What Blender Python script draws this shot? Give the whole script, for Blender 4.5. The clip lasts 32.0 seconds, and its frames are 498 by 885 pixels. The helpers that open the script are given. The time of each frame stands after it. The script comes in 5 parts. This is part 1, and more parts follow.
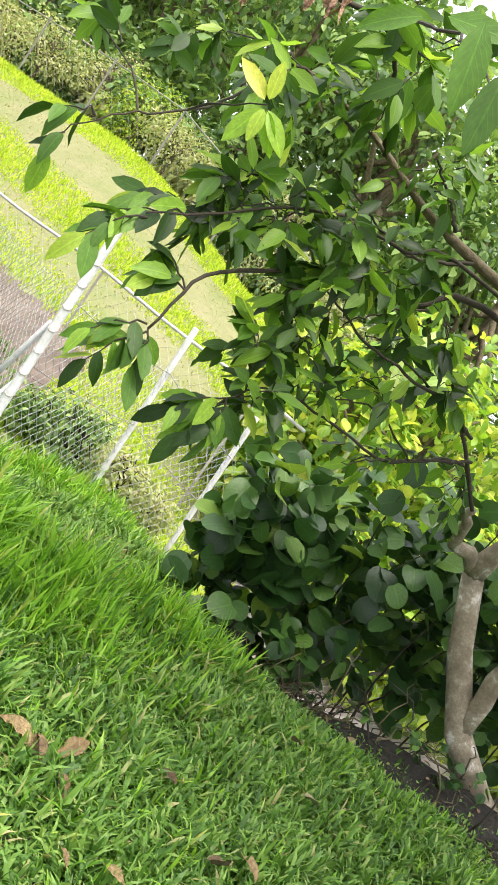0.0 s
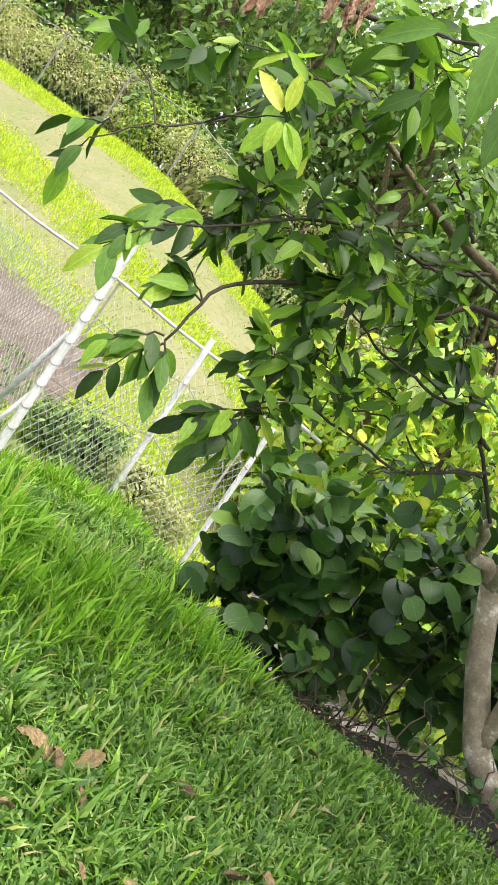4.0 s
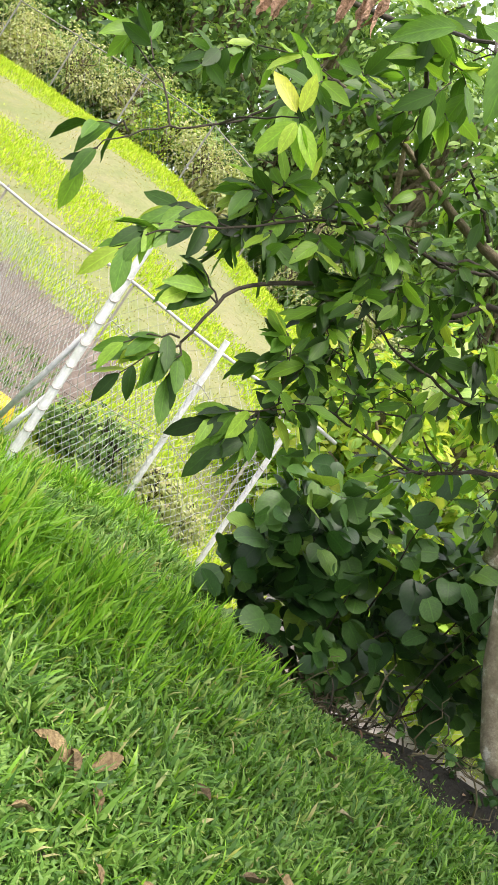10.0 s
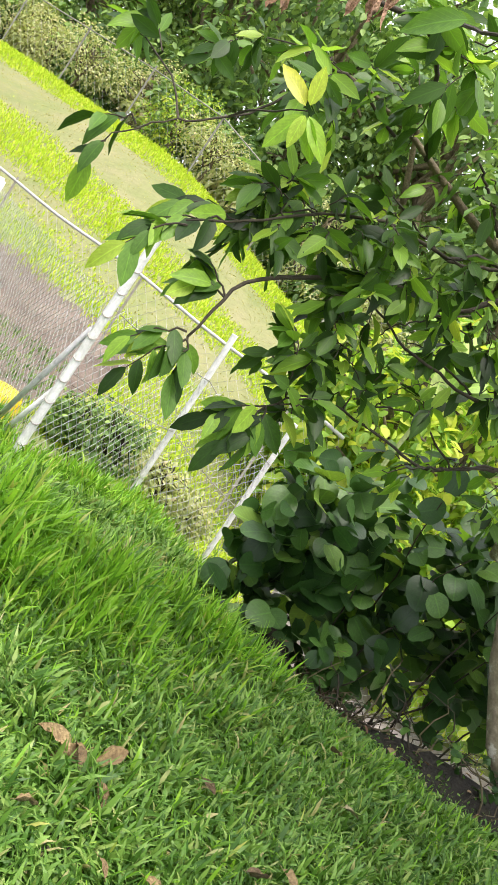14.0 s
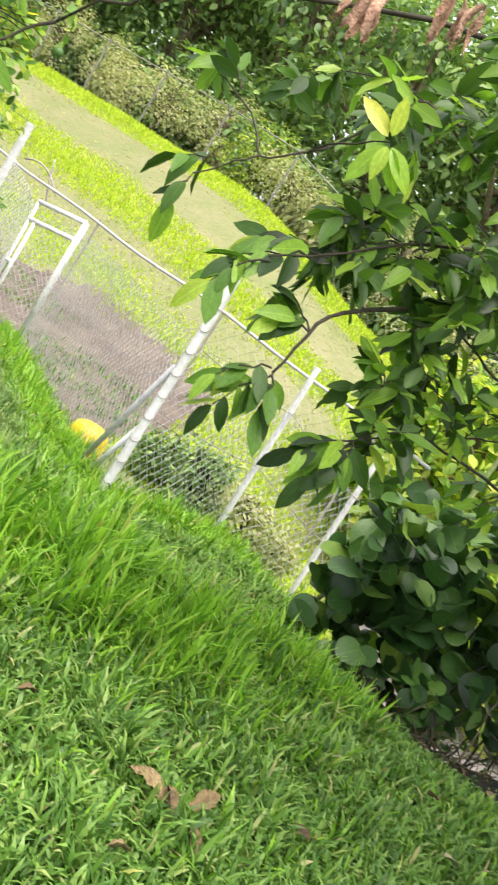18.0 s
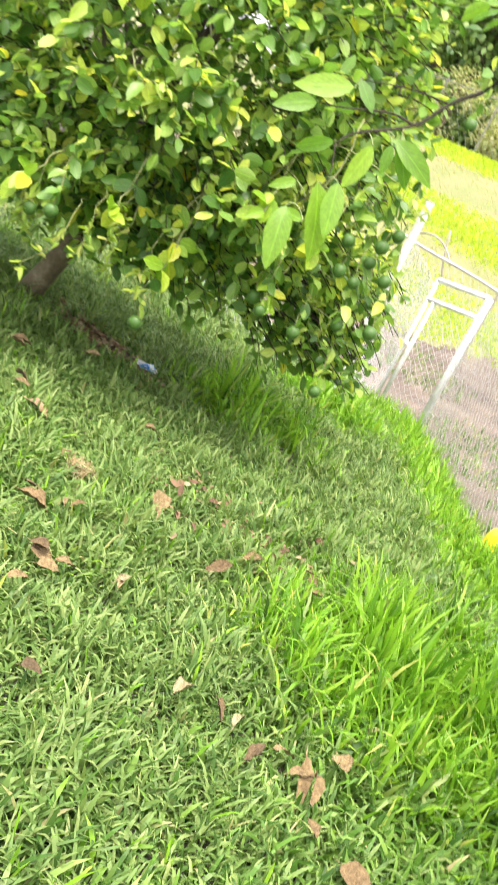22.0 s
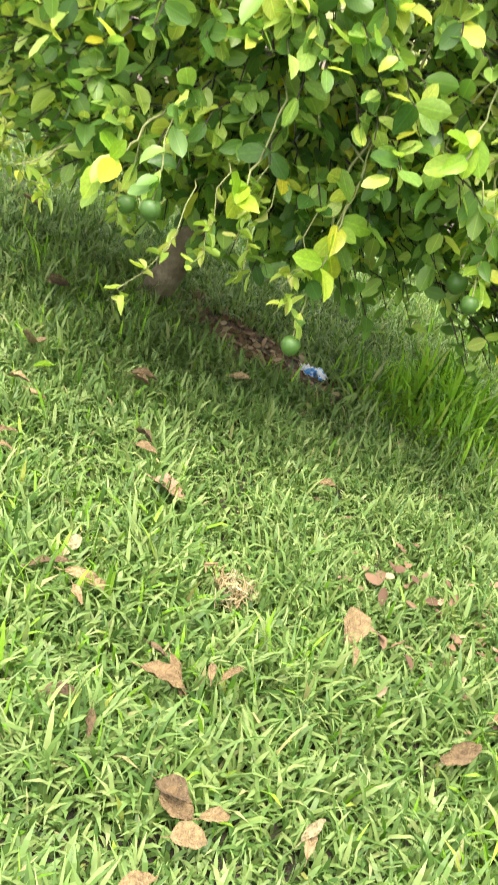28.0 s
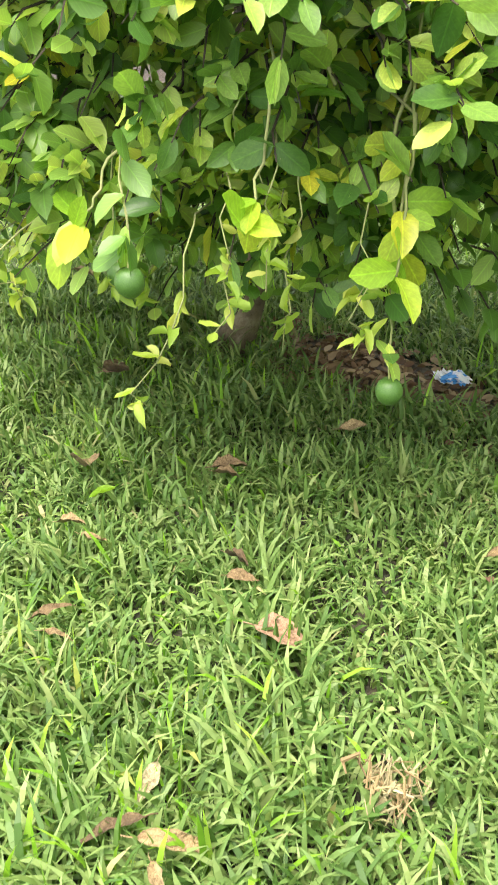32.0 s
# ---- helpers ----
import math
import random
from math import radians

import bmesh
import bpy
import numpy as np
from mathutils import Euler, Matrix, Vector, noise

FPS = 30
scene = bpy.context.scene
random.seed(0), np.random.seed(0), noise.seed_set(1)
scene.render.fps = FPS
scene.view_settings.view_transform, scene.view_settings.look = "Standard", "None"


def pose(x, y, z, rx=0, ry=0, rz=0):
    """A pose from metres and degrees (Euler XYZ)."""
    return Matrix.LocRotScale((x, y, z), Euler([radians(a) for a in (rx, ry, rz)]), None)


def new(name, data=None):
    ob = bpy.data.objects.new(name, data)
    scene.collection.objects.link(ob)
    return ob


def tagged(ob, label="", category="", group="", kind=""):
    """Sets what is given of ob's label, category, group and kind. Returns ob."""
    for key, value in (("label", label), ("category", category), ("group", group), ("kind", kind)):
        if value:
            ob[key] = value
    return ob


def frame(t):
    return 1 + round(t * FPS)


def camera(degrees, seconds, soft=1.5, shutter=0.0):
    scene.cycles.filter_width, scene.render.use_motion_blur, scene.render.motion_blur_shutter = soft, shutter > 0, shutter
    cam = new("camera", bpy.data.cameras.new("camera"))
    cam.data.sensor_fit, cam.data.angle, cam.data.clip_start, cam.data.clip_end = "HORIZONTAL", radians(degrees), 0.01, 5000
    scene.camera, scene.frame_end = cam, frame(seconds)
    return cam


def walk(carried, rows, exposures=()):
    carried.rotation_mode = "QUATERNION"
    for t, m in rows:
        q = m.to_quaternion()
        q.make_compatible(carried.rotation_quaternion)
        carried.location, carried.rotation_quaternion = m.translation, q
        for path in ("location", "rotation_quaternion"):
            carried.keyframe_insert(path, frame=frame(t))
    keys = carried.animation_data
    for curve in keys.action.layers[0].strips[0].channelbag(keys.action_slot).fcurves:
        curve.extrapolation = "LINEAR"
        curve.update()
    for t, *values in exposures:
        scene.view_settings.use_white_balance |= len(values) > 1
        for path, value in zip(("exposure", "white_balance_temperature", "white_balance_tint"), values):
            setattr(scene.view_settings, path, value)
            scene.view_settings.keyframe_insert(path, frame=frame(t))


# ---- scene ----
cam = camera(29.46, 32.0, soft=1.0, shutter=0.35)
PATH = [
    (0, (0.010, -0.012, 1.447), -1.74, -7.96, 35.77),
    (0.5, (0.005, 0.008, 1.444), -1.77, -8.07, 35.74),
    (1, (0.011, -0.024, 1.448), -1.44, -8.16, 35.74),
    (1.5, (0.008, -0.013, 1.447), -1.28, -8.19, 35.77),
    (2, (0.008, -0.010, 1.448), -1.07, -8.23, 35.82),
    (2.5, (0.007, -0.010, 1.448), -0.78, -8.04, 35.76),
    (3, (0.005, -0.007, 1.448), -0.59, -8.00, 35.73),
    (3.5, (0.005, -0.006, 1.447), -0.64, -7.99, 35.68),
    (5.5, (0.003, -0.002, 1.446), -0.29, -7.95, 35.54),
    (6, (0.001, 0.011, 1.444), -0.35, -7.85, 35.55),
    (6.5, (0.005, -0.005, 1.445), -0.07, -7.89, 35.51),
    (7, (0.003, -0.001, 1.444), 0.04, -7.99, 35.46),
    (7.5, (0.003, 0.000, 1.445), -0.07, -8.17, 35.33),
    (8, (0.003, 0.000, 1.445), -0.16, -8.16, 35.39),
    (8.5, (0.002, 0.000, 1.445), -0.19, -8.14, 35.28),
    (9, (-0.000, -0.000, 1.443), -0.00, -8.20, 35.23),
    (9.5, (-0.002, 0.001, 1.443), 0.09, -8.36, 35.23),
    (10, (-0.001, -0.001, 1.444), 0.15, -8.44, 35.23),
    (10.5, (-0.001, -0.001, 1.445), 0.28, -8.42, 35.46),
    (11, (-0.001, 0.001, 1.445), 0.43, -8.49, 35.51),
    (11.5, (-0.001, 0.005, 1.445), 0.58, -8.62, 35.55),
    (12, (-0.001, 0.005, 1.446), 0.75, -8.72, 35.65),
    (12.5, (0.001, -0.005, 1.450), 0.89, -8.71, 35.71),
    (13, (-0.001, 0.006, 1.447), 0.80, -8.71, 35.82),
    (13.5, (-0.001, 0.009, 1.446), 0.51, -8.82, 35.71),
    (14, (0.000, 0.009, 1.447), 0.32, -9.02, 35.56),
    (14.5, (0.000, 0.010, 1.448), 0.18, -9.15, 35.58),
    (16.5, (-0.004, 0.004, 1.445), 0.05, -9.10, 35.40),
    (17, (-0.006, 0.008, 1.445), 0.98, -9.28, 34.97),
    (17.5, (-0.009, 0.019, 1.444), 2.55, -9.74, 34.36),
    (18, (-0.021, 0.045, 1.444), 5.57, -10.25, 33.55),
    (18.5, (-0.043, 0.086, 1.444), 10.50, -10.71, 33.45),
    (19, (-0.071, 0.142, 1.448), 15.39, -10.88, 33.92),
    (19.5, (-0.120, 0.215, 1.445), 20.66, -11.16, 34.53),
    (20, (-0.183, 0.294, 1.444), 26.74, -12.09, 35.02),
    (20.5, (-0.245, 0.366, 1.444), 32.17, -12.02, 35.18),
    (21, (-0.315, 0.454, 1.440), 34.07, -12.06, 31.47),
    (21.5, (-0.374, 0.530, 1.443), 32.44, -14.61, 29.45),
    (22, (-0.422, 0.604, 1.450), 28.17, -19.03, 26.77),
    (22.5, (-0.458, 0.685, 1.456), 26.51, -22.58, 21.16),
    (23, (-0.497, 0.764, 1.450), 26.04, -24.16, 18.74),
    (23.5, (-0.534, 0.850, 1.445), 26.78, -24.14, 14.52),
    (24, (-0.581, 0.950, 1.436), 29.28, -22.36, 12.05),
    (24.5, (-0.652, 1.069, 1.423), 31.74, -21.84, 10.46),
    (25, (-0.719, 1.159, 1.426), 33.52, -21.28, 10.24),
    (25.5, (-0.788, 1.235, 1.432), 37.05, -21.66, 12.06),
    (27.5, (-1.141, 1.441, 1.402), 38.69, -23.54, 15.11),
    (28, (-1.204, 1.502, 1.383), 36.99, -27.28, 17.36),
    (28.5, (-1.266, 1.582, 1.357), 35.10, -31.12, 15.25),
    (29, (-1.311, 1.653, 1.329), 35.58, -33.32, 12.01),
    (29.5, (-1.348, 1.722, 1.299), 37.41, -34.84, 8.96),
    (30, (-1.395, 1.822, 1.269), 42.17, -33.99, 5.80),
    (30.5, (-1.452, 1.943, 1.243), 45.81, -34.67, 0.83),
    (31, (-1.492, 2.055, 1.247), 47.37, -31.44, -4.20),
    (31.5, (-1.540, 2.145, 1.271), 49.59, -30.47, -5.06),
    (32, (-1.568, 2.201, 1.289), 50.15, -29.42, -5.27),
]
walk(cam, [(t, Matrix.Translation(eye) @ pose(0, 0, 0, 90 + tilt, 0, turn) @ pose(0, 0, 0, 0, 0, roll)) for t, eye, turn, tilt, roll in PATH],
     exposures=[(0.0, 1.16, 6300, 17), (7.0, 1.1, 6300, 17), (17.0, 1.06, 6300, 17), (18.4, 1.1, 6330, 17), (19.2, 1.24, 6420, 17), (20.5, 1.62, 6560, 20), (23.0, 1.48, 6480, 17), (25.0, 1.62, 6530, 18), (28.0, 1.64, 6530, 18), (30.0, 1.52, 6500, 15), (32.0, 1.6, 6500, 16)])

# ---- light: bright hazy sky with a soft, high sun ----
SUN_EL, SUN_AZ = radians(72), radians(160)      # azimuth clockwise from +y
world = bpy.data.worlds.new("sky")
scene.world = world
world.use_nodes = True
wn = world.node_tree.nodes
sky = wn.new("ShaderNodeTexSky")
sky.sky_type, sky.sun_disc = "NISHITA", False
sky.sun_elevation, sky.sun_rotation = SUN_EL, SUN_AZ
sky.air_density, sky.dust_density, sky.ozone_density = 1.0, 8.0, 0.6
cloud = wn.new("ShaderNodeTexNoise")
cloud.inputs["Scale"].default_value, cloud.inputs["Detail"].default_value = 2.2, 5
haze = wn.new("ShaderNodeMix")
haze.data_type = "RGBA"
haze.inputs[7].default_value = (7.0, 7.1, 7.2, 1)
cover = wn.new("ShaderNodeMapRange")
cover.inputs["From Min"].default_value, cover.inputs["From Max"].default_value = 0.3, 0.6
cover.inputs["To Min"].default_value, cover.inputs["To Max"].default_value = 0.55, 0.9
world.node_tree.links.new(cloud.outputs["Fac"], cover.inputs["Value"])
world.node_tree.links.new(cover.outputs["Result"], haze.inputs[0])
world.node_tree.links.new(sky.outputs["Color"], haze.inputs[6])
world.node_tree.links.new(haze.outputs[2], wn["Background"].inputs["Color"])
wn["Background"].inputs["Strength"].default_value = 0.14
sun_data = bpy.data.lights.new("sun", "SUN")
sun_data.energy, sun_data.angle, sun_data.color = 2.6, radians(40), (1.0, 0.92, 0.83)
sun = new("sun", sun_data)
sd = Vector((math.sin(SUN_AZ) * math.cos(SUN_EL), math.cos(SUN_AZ) * math.cos(SUN_EL), math.sin(SUN_EL)))
sun.matrix_world = Matrix.Translation((0, 0, 20)) @ sd.to_track_quat("Z", "Y").to_matrix().to_4x4()

RNG = np.random.default_rng(7)


# ---- materials ----
def material(name):
    m = bpy.data.materials.new(name)
    m.use_nodes = True
    nt = m.node_tree
    return m, nt, nt.nodes["Principled BSDF"]


def ramp(nt, fac, stops):
    r = nt.nodes.new("ShaderNodeValToRGB")
    while len(r.color_ramp.elements) < len(stops):
        r.color_ramp.elements.new(0.5)
    for e, (p, c) in zip(r.color_ramp.elements, stops):
        e.position, e.color = p, (*c, 1)
    nt.links.new(fac, r.inputs["Fac"])
    return r.outputs["Color"]


def noise_tex(nt, scale, detail=4, rough=0.6):
    co = nt.nodes.new("ShaderNodeTexCoord")
    n = nt.nodes.new("ShaderNodeTexNoise")
    n.inputs["Scale"].default_value, n.inputs["Detail"].default_value, n.inputs["Roughness"].default_value = scale, detail, rough
    nt.links.new(co.outputs["Object"], n.inputs["Vector"])
    return n.outputs["Fac"]


def mixed(nt, fac, a, b, blend="MIX"):
    m = nt.nodes.new("ShaderNodeMix")
    m.data_type, m.blend_type = "RGBA", blend
    for socket, v in ((m.inputs[0], fac), (m.inputs[6], a), (m.inputs[7], b)):
        if isinstance(v, (int, float)):
            socket.default_value = v
        elif isinstance(v, tuple):
            socket.default_value = (*v, 1)
        else:
            nt.links.new(v, socket)
    return m.outputs[2]


def bumped(nt, bs, height, strength, dist):
    b = nt.nodes.new("ShaderNodeBump")
    b.inputs["Strength"].default_value, b.inputs["Distance"].default_value = strength, dist
    nt.links.new(height, b.inputs["Height"])
    nt.links.new(b.outputs["Normal"], bs.inputs["Normal"])


def plant_material(name, stops, rough=0.4, glow=0.4, island=True, vein=0.25, tint=1.6, gloss=0.45):
    """Leaf or blade: colour varies leaf by leaf and along it, light comes through."""
    m, nt, bs = material(name)
    if island:
        rnd = nt.nodes.new("ShaderNodeNewGeometry").outputs["Random Per Island"]
    else:
        rnd = nt.nodes.new("ShaderNodeObjectInfo").outputs["Random"]
    col = ramp(nt, rnd, stops)
    col = mixed(nt, 0.35, col, ramp(nt, noise_tex(nt, 9, 3), [(0.3, (0.45, 0.5, 0.4)), (0.7, (1.4, 1.35, 1.2))]), "MULTIPLY")
    if vein:
        uv = nt.nodes.new("ShaderNodeUVMap")
        sep = nt.nodes.new("ShaderNodeSeparateXYZ")
        nt.links.new(uv.outputs["UV"], sep.inputs["Vector"])
        away = nt.nodes.new("ShaderNodeMath")
        away.operation = "ABSOLUTE"
        nt.links.new(sep.outputs["X"], away.inputs[0])
        rib = ramp(nt, away.outputs[0], [(0.03, (1, 1, 1)), (0.09, (0, 0, 0))])
        wave = nt.nodes.new("ShaderNodeTexWave")
        wave.bands_direction = "Y"
        wave.inputs["Scale"].default_value, wave.inputs["Distortion"].default_value = 2.6, 0.6
        slant = nt.nodes.new("ShaderNodeCombineXYZ")
        add = nt.nodes.new("ShaderNodeMath")
        add.operation = "MULTIPLY_ADD"
        nt.links.new(away.outputs[0], add.inputs[0])
        add.inputs[1].default_value = -0.35
        nt.links.new(sep.outputs["Y"], add.inputs[2])
        nt.links.new(add.outputs[0], slant.inputs["Y"])
        nt.links.new(slant.outputs[0], wave.inputs["Vector"])
        light = mixed(nt, 1.0, col, (1.5, 1.6, 1.2), "MULTIPLY")
        side = ramp(nt, wave.outputs["Fac"], [(0.75, (0, 0, 0)), (1.0, (0.35, 0.35, 0.35))])
        both = mixed(nt, 1.0, rib, side, "LIGHTEN")
        fac = nt.nodes.new("ShaderNodeMath")
        fac.operation = "MULTIPLY"
        nt.links.new(both, fac.inputs[0])
        fac.inputs[1].default_value = vein * 2.4
        col = mixed(nt, fac.outputs[0], col, light)
        bumped(nt, bs, both, 0.25, 0.002)
    nt.links.new(col, bs.inputs["Base Color"])
    bs.inputs["Roughness"].default_value, bs.inputs["Specular IOR Level"].default_value = rough, gloss
    tr = nt.nodes.new("ShaderNodeBsdfTranslucent")
    nt.links.new(mixed(nt, 1.0, col, (tint, tint, 0.85), "MULTIPLY"), tr.inputs["Color"])
    ms = nt.nodes.new("ShaderNodeMixShader")
    ms.inputs[0].default_value = glow
    nt.links.new(bs.outputs[0], ms.inputs[1])
    nt.links.new(tr.outputs[0], ms.inputs[2])
    nt.links.new(ms.outputs[0], nt.nodes["Material Output"].inputs["Surface"])
    return m


def rough_material(name, stops, scale, rough=0.85, bump=0.4, dist=0.01, fine=40, metal=0.0):
    m, nt, bs = material(name)
    col = ramp(nt, noise_tex(nt, scale, 5, 0.65), stops)
    grain = noise_tex(nt, fine, 4, 0.7)
    col = mixed(nt, 0.5, col, ramp(nt, grain, [(0.25, (0.6, 0.6, 0.6)), (0.75, (1.3, 1.3, 1.3))]), "MULTIPLY")
    nt.links.new(col, bs.inputs["Base Color"])
    bs.inputs["Roughness"].default_value, bs.inputs["Metallic"].default_value = rough, metal
    bumped(nt, bs, grain, bump, dist)
    return m


SOIL = rough_material("soil", [(0.3, (0.1, 0.07, 0.055)), (0.5, (0.16, 0.125, 0.098)), (0.66, (0.23, 0.185, 0.145)), (0.75, (0.12, 0.14, 0.06))], 2.5, bump=0.8, dist=0.03)
# thatch painted very dark to stand for the shade between the blades
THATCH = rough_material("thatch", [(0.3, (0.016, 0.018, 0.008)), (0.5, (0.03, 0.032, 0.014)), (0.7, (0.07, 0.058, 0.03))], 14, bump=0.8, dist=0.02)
MEADOW = rough_material("meadow", [(0.3, (0.03, 0.055, 0.016)), (0.5, (0.05, 0.085, 0.024)), (0.7, (0.09, 0.11, 0.04))], 1.6, bump=0.8, dist=0.05, fine=18)
GRAVEL = rough_material("pale_gravel", [(0.3, (0.3, 0.26, 0.24)), (0.5, (0.42, 0.37, 0.35)), (0.7, (0.52, 0.48, 0.46))], 6, bump=0.9, dist=0.03)
# soil at the foot of the bush, the bush's shade put into its colour
SHADED_SOIL = rough_material("shaded_soil", [(0.3, (0.016, 0.014, 0.009)), (0.55, (0.032, 0.028, 0.017)), (0.75, (0.065, 0.055, 0.03))], 12, bump=1.0, dist=0.04, fine=60)
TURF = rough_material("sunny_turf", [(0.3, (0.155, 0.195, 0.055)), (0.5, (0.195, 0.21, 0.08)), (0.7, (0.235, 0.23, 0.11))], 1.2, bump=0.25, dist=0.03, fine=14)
BARK = rough_material("bark", [(0.3, (0.15, 0.12, 0.075)), (0.5, (0.25, 0.21, 0.14)), (0.58, (0.33, 0.29, 0.2)), (0.65, (0.58, 0.55, 0.46))], 10, bump=0.8, dist=0.01, fine=70)
TWIG = rough_material("twig_bark", [(0.3, (0.022, 0.018, 0.01)), (0.7, (0.055, 0.045, 0.025))], 20, fine=90)
WHITE = rough_material("white_painted_pipe", [(0.3, (0.62, 0.63, 0.6)), (0.6, (0.82, 0.83, 0.82)), (0.8, (0.86, 0.87, 0.87))], 8, rough=0.4, bump=0.1, dist=0.002)
WIRE = rough_material("galvanised_wire", [(0.3, (0.42, 0.43, 0.43)), (0.7, (0.62, 0.63, 0.63))], 30, rough=0.45, bump=0.1, dist=0.001, metal=0.2)
PIPE = rough_material("weathered_pipe", [(0.3, (0.24, 0.22, 0.19)), (0.7, (0.46, 0.44, 0.39))], 12, rough=0.6, bump=0.3, dist=0.004)
TALL = plant_material("tall_grass_blade", [(0.0, (0.06, 0.17, 0.012)), (0.4, (0.185, 0.4, 0.026)), (0.9, (0.3, 0.53, 0.05)), (1.0, (0.42, 0.44, 0.12))], 0.42, 0.36, vein=0, tint=1.5, gloss=0.4)
# one lawn grass in two colours: paler for open light, deeper for shade
LIT_GRASS = plant_material("lit_grass_blade", [(0.0, (0.055, 0.13, 0.024)), (0.45, (0.148, 0.256, 0.065)), (0.9, (0.245, 0.345, 0.112)), (0.985, (0.29, 0.37, 0.14)), (1.0, (0.38, 0.35, 0.17))], 0.46, 0.26, vein=0, tint=1.45, gloss=0.3)
GRASS = plant_material("grass_blade", [(0.0, (0.036, 0.105, 0.012)), (0.45, (0.115, 0.25, 0.036)), (0.88, (0.22, 0.37, 0.075)), (0.97, (0.31, 0.41, 0.12)), (1.0, (0.45, 0.378, 0.198))], 0.42, 0.24, vein=0, tint=1.45, gloss=0.35)
STALK = rough_material("pale_green_stalk", [(0.3, (0.16, 0.22, 0.07)), (0.7, (0.28, 0.34, 0.12))], 10, rough=0.6)
OLIVE = rough_material("old_fence_wire", [(0.3, (0.16, 0.16, 0.13)), (0.7, (0.3, 0.3, 0.26))], 12, rough=0.6, bump=0.2, dist=0.003)
DRYLAWN = plant_material("dry_lawn_blade", [(0.0, (0.26, 0.29, 0.075)), (0.6, (0.32, 0.315, 0.12)), (1.0, (0.37, 0.335, 0.17))], 0.7, 0.35, vein=0, gloss=0.2)
# far brighter than the near blades: the sun on the bank is in this colour
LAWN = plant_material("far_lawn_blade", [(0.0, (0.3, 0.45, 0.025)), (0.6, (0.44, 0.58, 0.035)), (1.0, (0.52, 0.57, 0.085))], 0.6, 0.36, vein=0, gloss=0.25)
AVO = [(0.0, (0.014, 0.036, 0.007)), (0.3, (0.034, 0.084, 0.012)), (0.62, (0.1, 0.215, 0.026)), (0.88, (0.21, 0.37, 0.042)), (1.0, (0.36, 0.46, 0.06))]
LIME = [(0.0, (0.05, 0.13, 0.028)), (0.4, (0.15, 0.29, 0.06)), (0.76, (0.33, 0.49, 0.115)), (0.92, (0.47, 0.58, 0.14)), (0.985, (0.54, 0.59, 0.09)), (1.0, (0.62, 0.57, 0.05))]
HEART = [(0.0, (0.015, 0.044, 0.011)), (0.5, (0.034, 0.09, 0.019)), (0.88, (0.08, 0.17, 0.03)), (1.0, (0.19, 0.31, 0.045))]
FAR = [(0.0, (0.06, 0.13, 0.035)), (0.5, (0.14, 0.25, 0.065)), (1.0, (0.28, 0.41, 0.11))]


# ---- ground: one sheet ----
def step(a, b, x):
    u = np.clip((x - a) / (b - a), 0, 1)
    return u * u * (3 - 2 * u)


def wobble(x, y):
    return (np.sin(1.7 * x + 0.6 * y) * np.sin(1.3 * y - 0.5 * x + 1) * 0.02 + np.sin(4.1 * x + 2) * np.sin(3.7 * y) * 0.008
            + np.sin(9.0 * x + 1.1 * y) * np.sin(8.3 * y) * 0.004)


def upslope(x, y):
    """Metres past the rail of the run, up the bank."""
    return (np.asarray(x) + 0.4) * 0.452 + (np.asarray(y) - 8.7) * 0.892


def lawn_edge(x):
    """Where the lawn ends under the broad-leaved tree."""
    return np.interp(x, [0.4, 0.85, 1.5, 2.2], [4.75, 4.3, 4.0, 3.95])


def ground(x, y):
    """Height of the ground: level lawn, a fall to the fenced run, then a bank that rises to the far fence."""
    x, y = np.asarray(x, float), np.asarray(y, float)
    fall = -0.105 * np.clip(y - 3.8, 0, 4.2) - 0.35 * np.clip(x + 0.6, 0, 1.4) * step(4.6, 6.6, y) * (1 - 0.6 * step(8, 14, y)) - 0.5 * step(0.45, 1.1, x - 0.12 * y + 0.5) * step(4.1, 4.8, y)
    n = upslope(x, y)
    top = 2.5 - 1.0 * step(-4.5, 0.2, x) - 0.5 * step(0.2, 4, x)
    bank = top * step(-0.8, 6.2, n) + 0.6 * step(8, 50, n)
    terrace = 0.05 * np.sin(n * 3.4) * step(0.6, 1.6, n) * (1 - step(4.5, 6, n))
    ridge = 0.2 * np.exp(-((y - lawn_edge(x) - 0.3) / 0.22) ** 2) * step(0.3, 0.7, x)
    return fall + bank + terrace + ridge + wobble(x, y) * (1 - 0.5 * step(8, 12, y))


def mesh_of(name, verts, faces, mat, uv=None, smooth=False):
    me = bpy.data.meshes.new(name)
    me.from_pydata([tuple(v) for v in verts] if not isinstance(verts, np.ndarray) else verts.tolist(), [], faces.tolist() if isinstance(faces, np.ndarray) else faces)
    if uv is not None:
        layer = me.uv_layers.new(name="UVMap")
        idx = np.empty(len(me.loops), np.int32)
        me.loops.foreach_get("vertex_index", idx)
        layer.data.foreach_set("uv", np.asarray(uv, np.float32)[idx].ravel())
    for mm in mat if isinstance(mat, (list, tuple)) else [mat]:
        me.materials.append(mm)
    if smooth:
        me.polygons.foreach_set("use_smooth", np.ones(len(me.polygons), bool))
    me.update()
    return me


def thing(name, loc, label, category, group="", kind=""):
    ob = new(name)
    ob.location = loc
    ob.empty_display_size = 0.1
    return tagged(ob, label, category, group, kind)


def put(name, me, parent=None, label="", m=None):
    """A mesh given in world coordinates (or placed by m) as an object, under its parent."""
    ob = new(name, me)
    if m is not None:
        ob.matrix_basis = m
    if parent is not None:
        ob.parent = parent
        ob.matrix_parent_inverse = parent.matrix_basis.inverted()
    if label:
        ob["label"] = label
    return ob


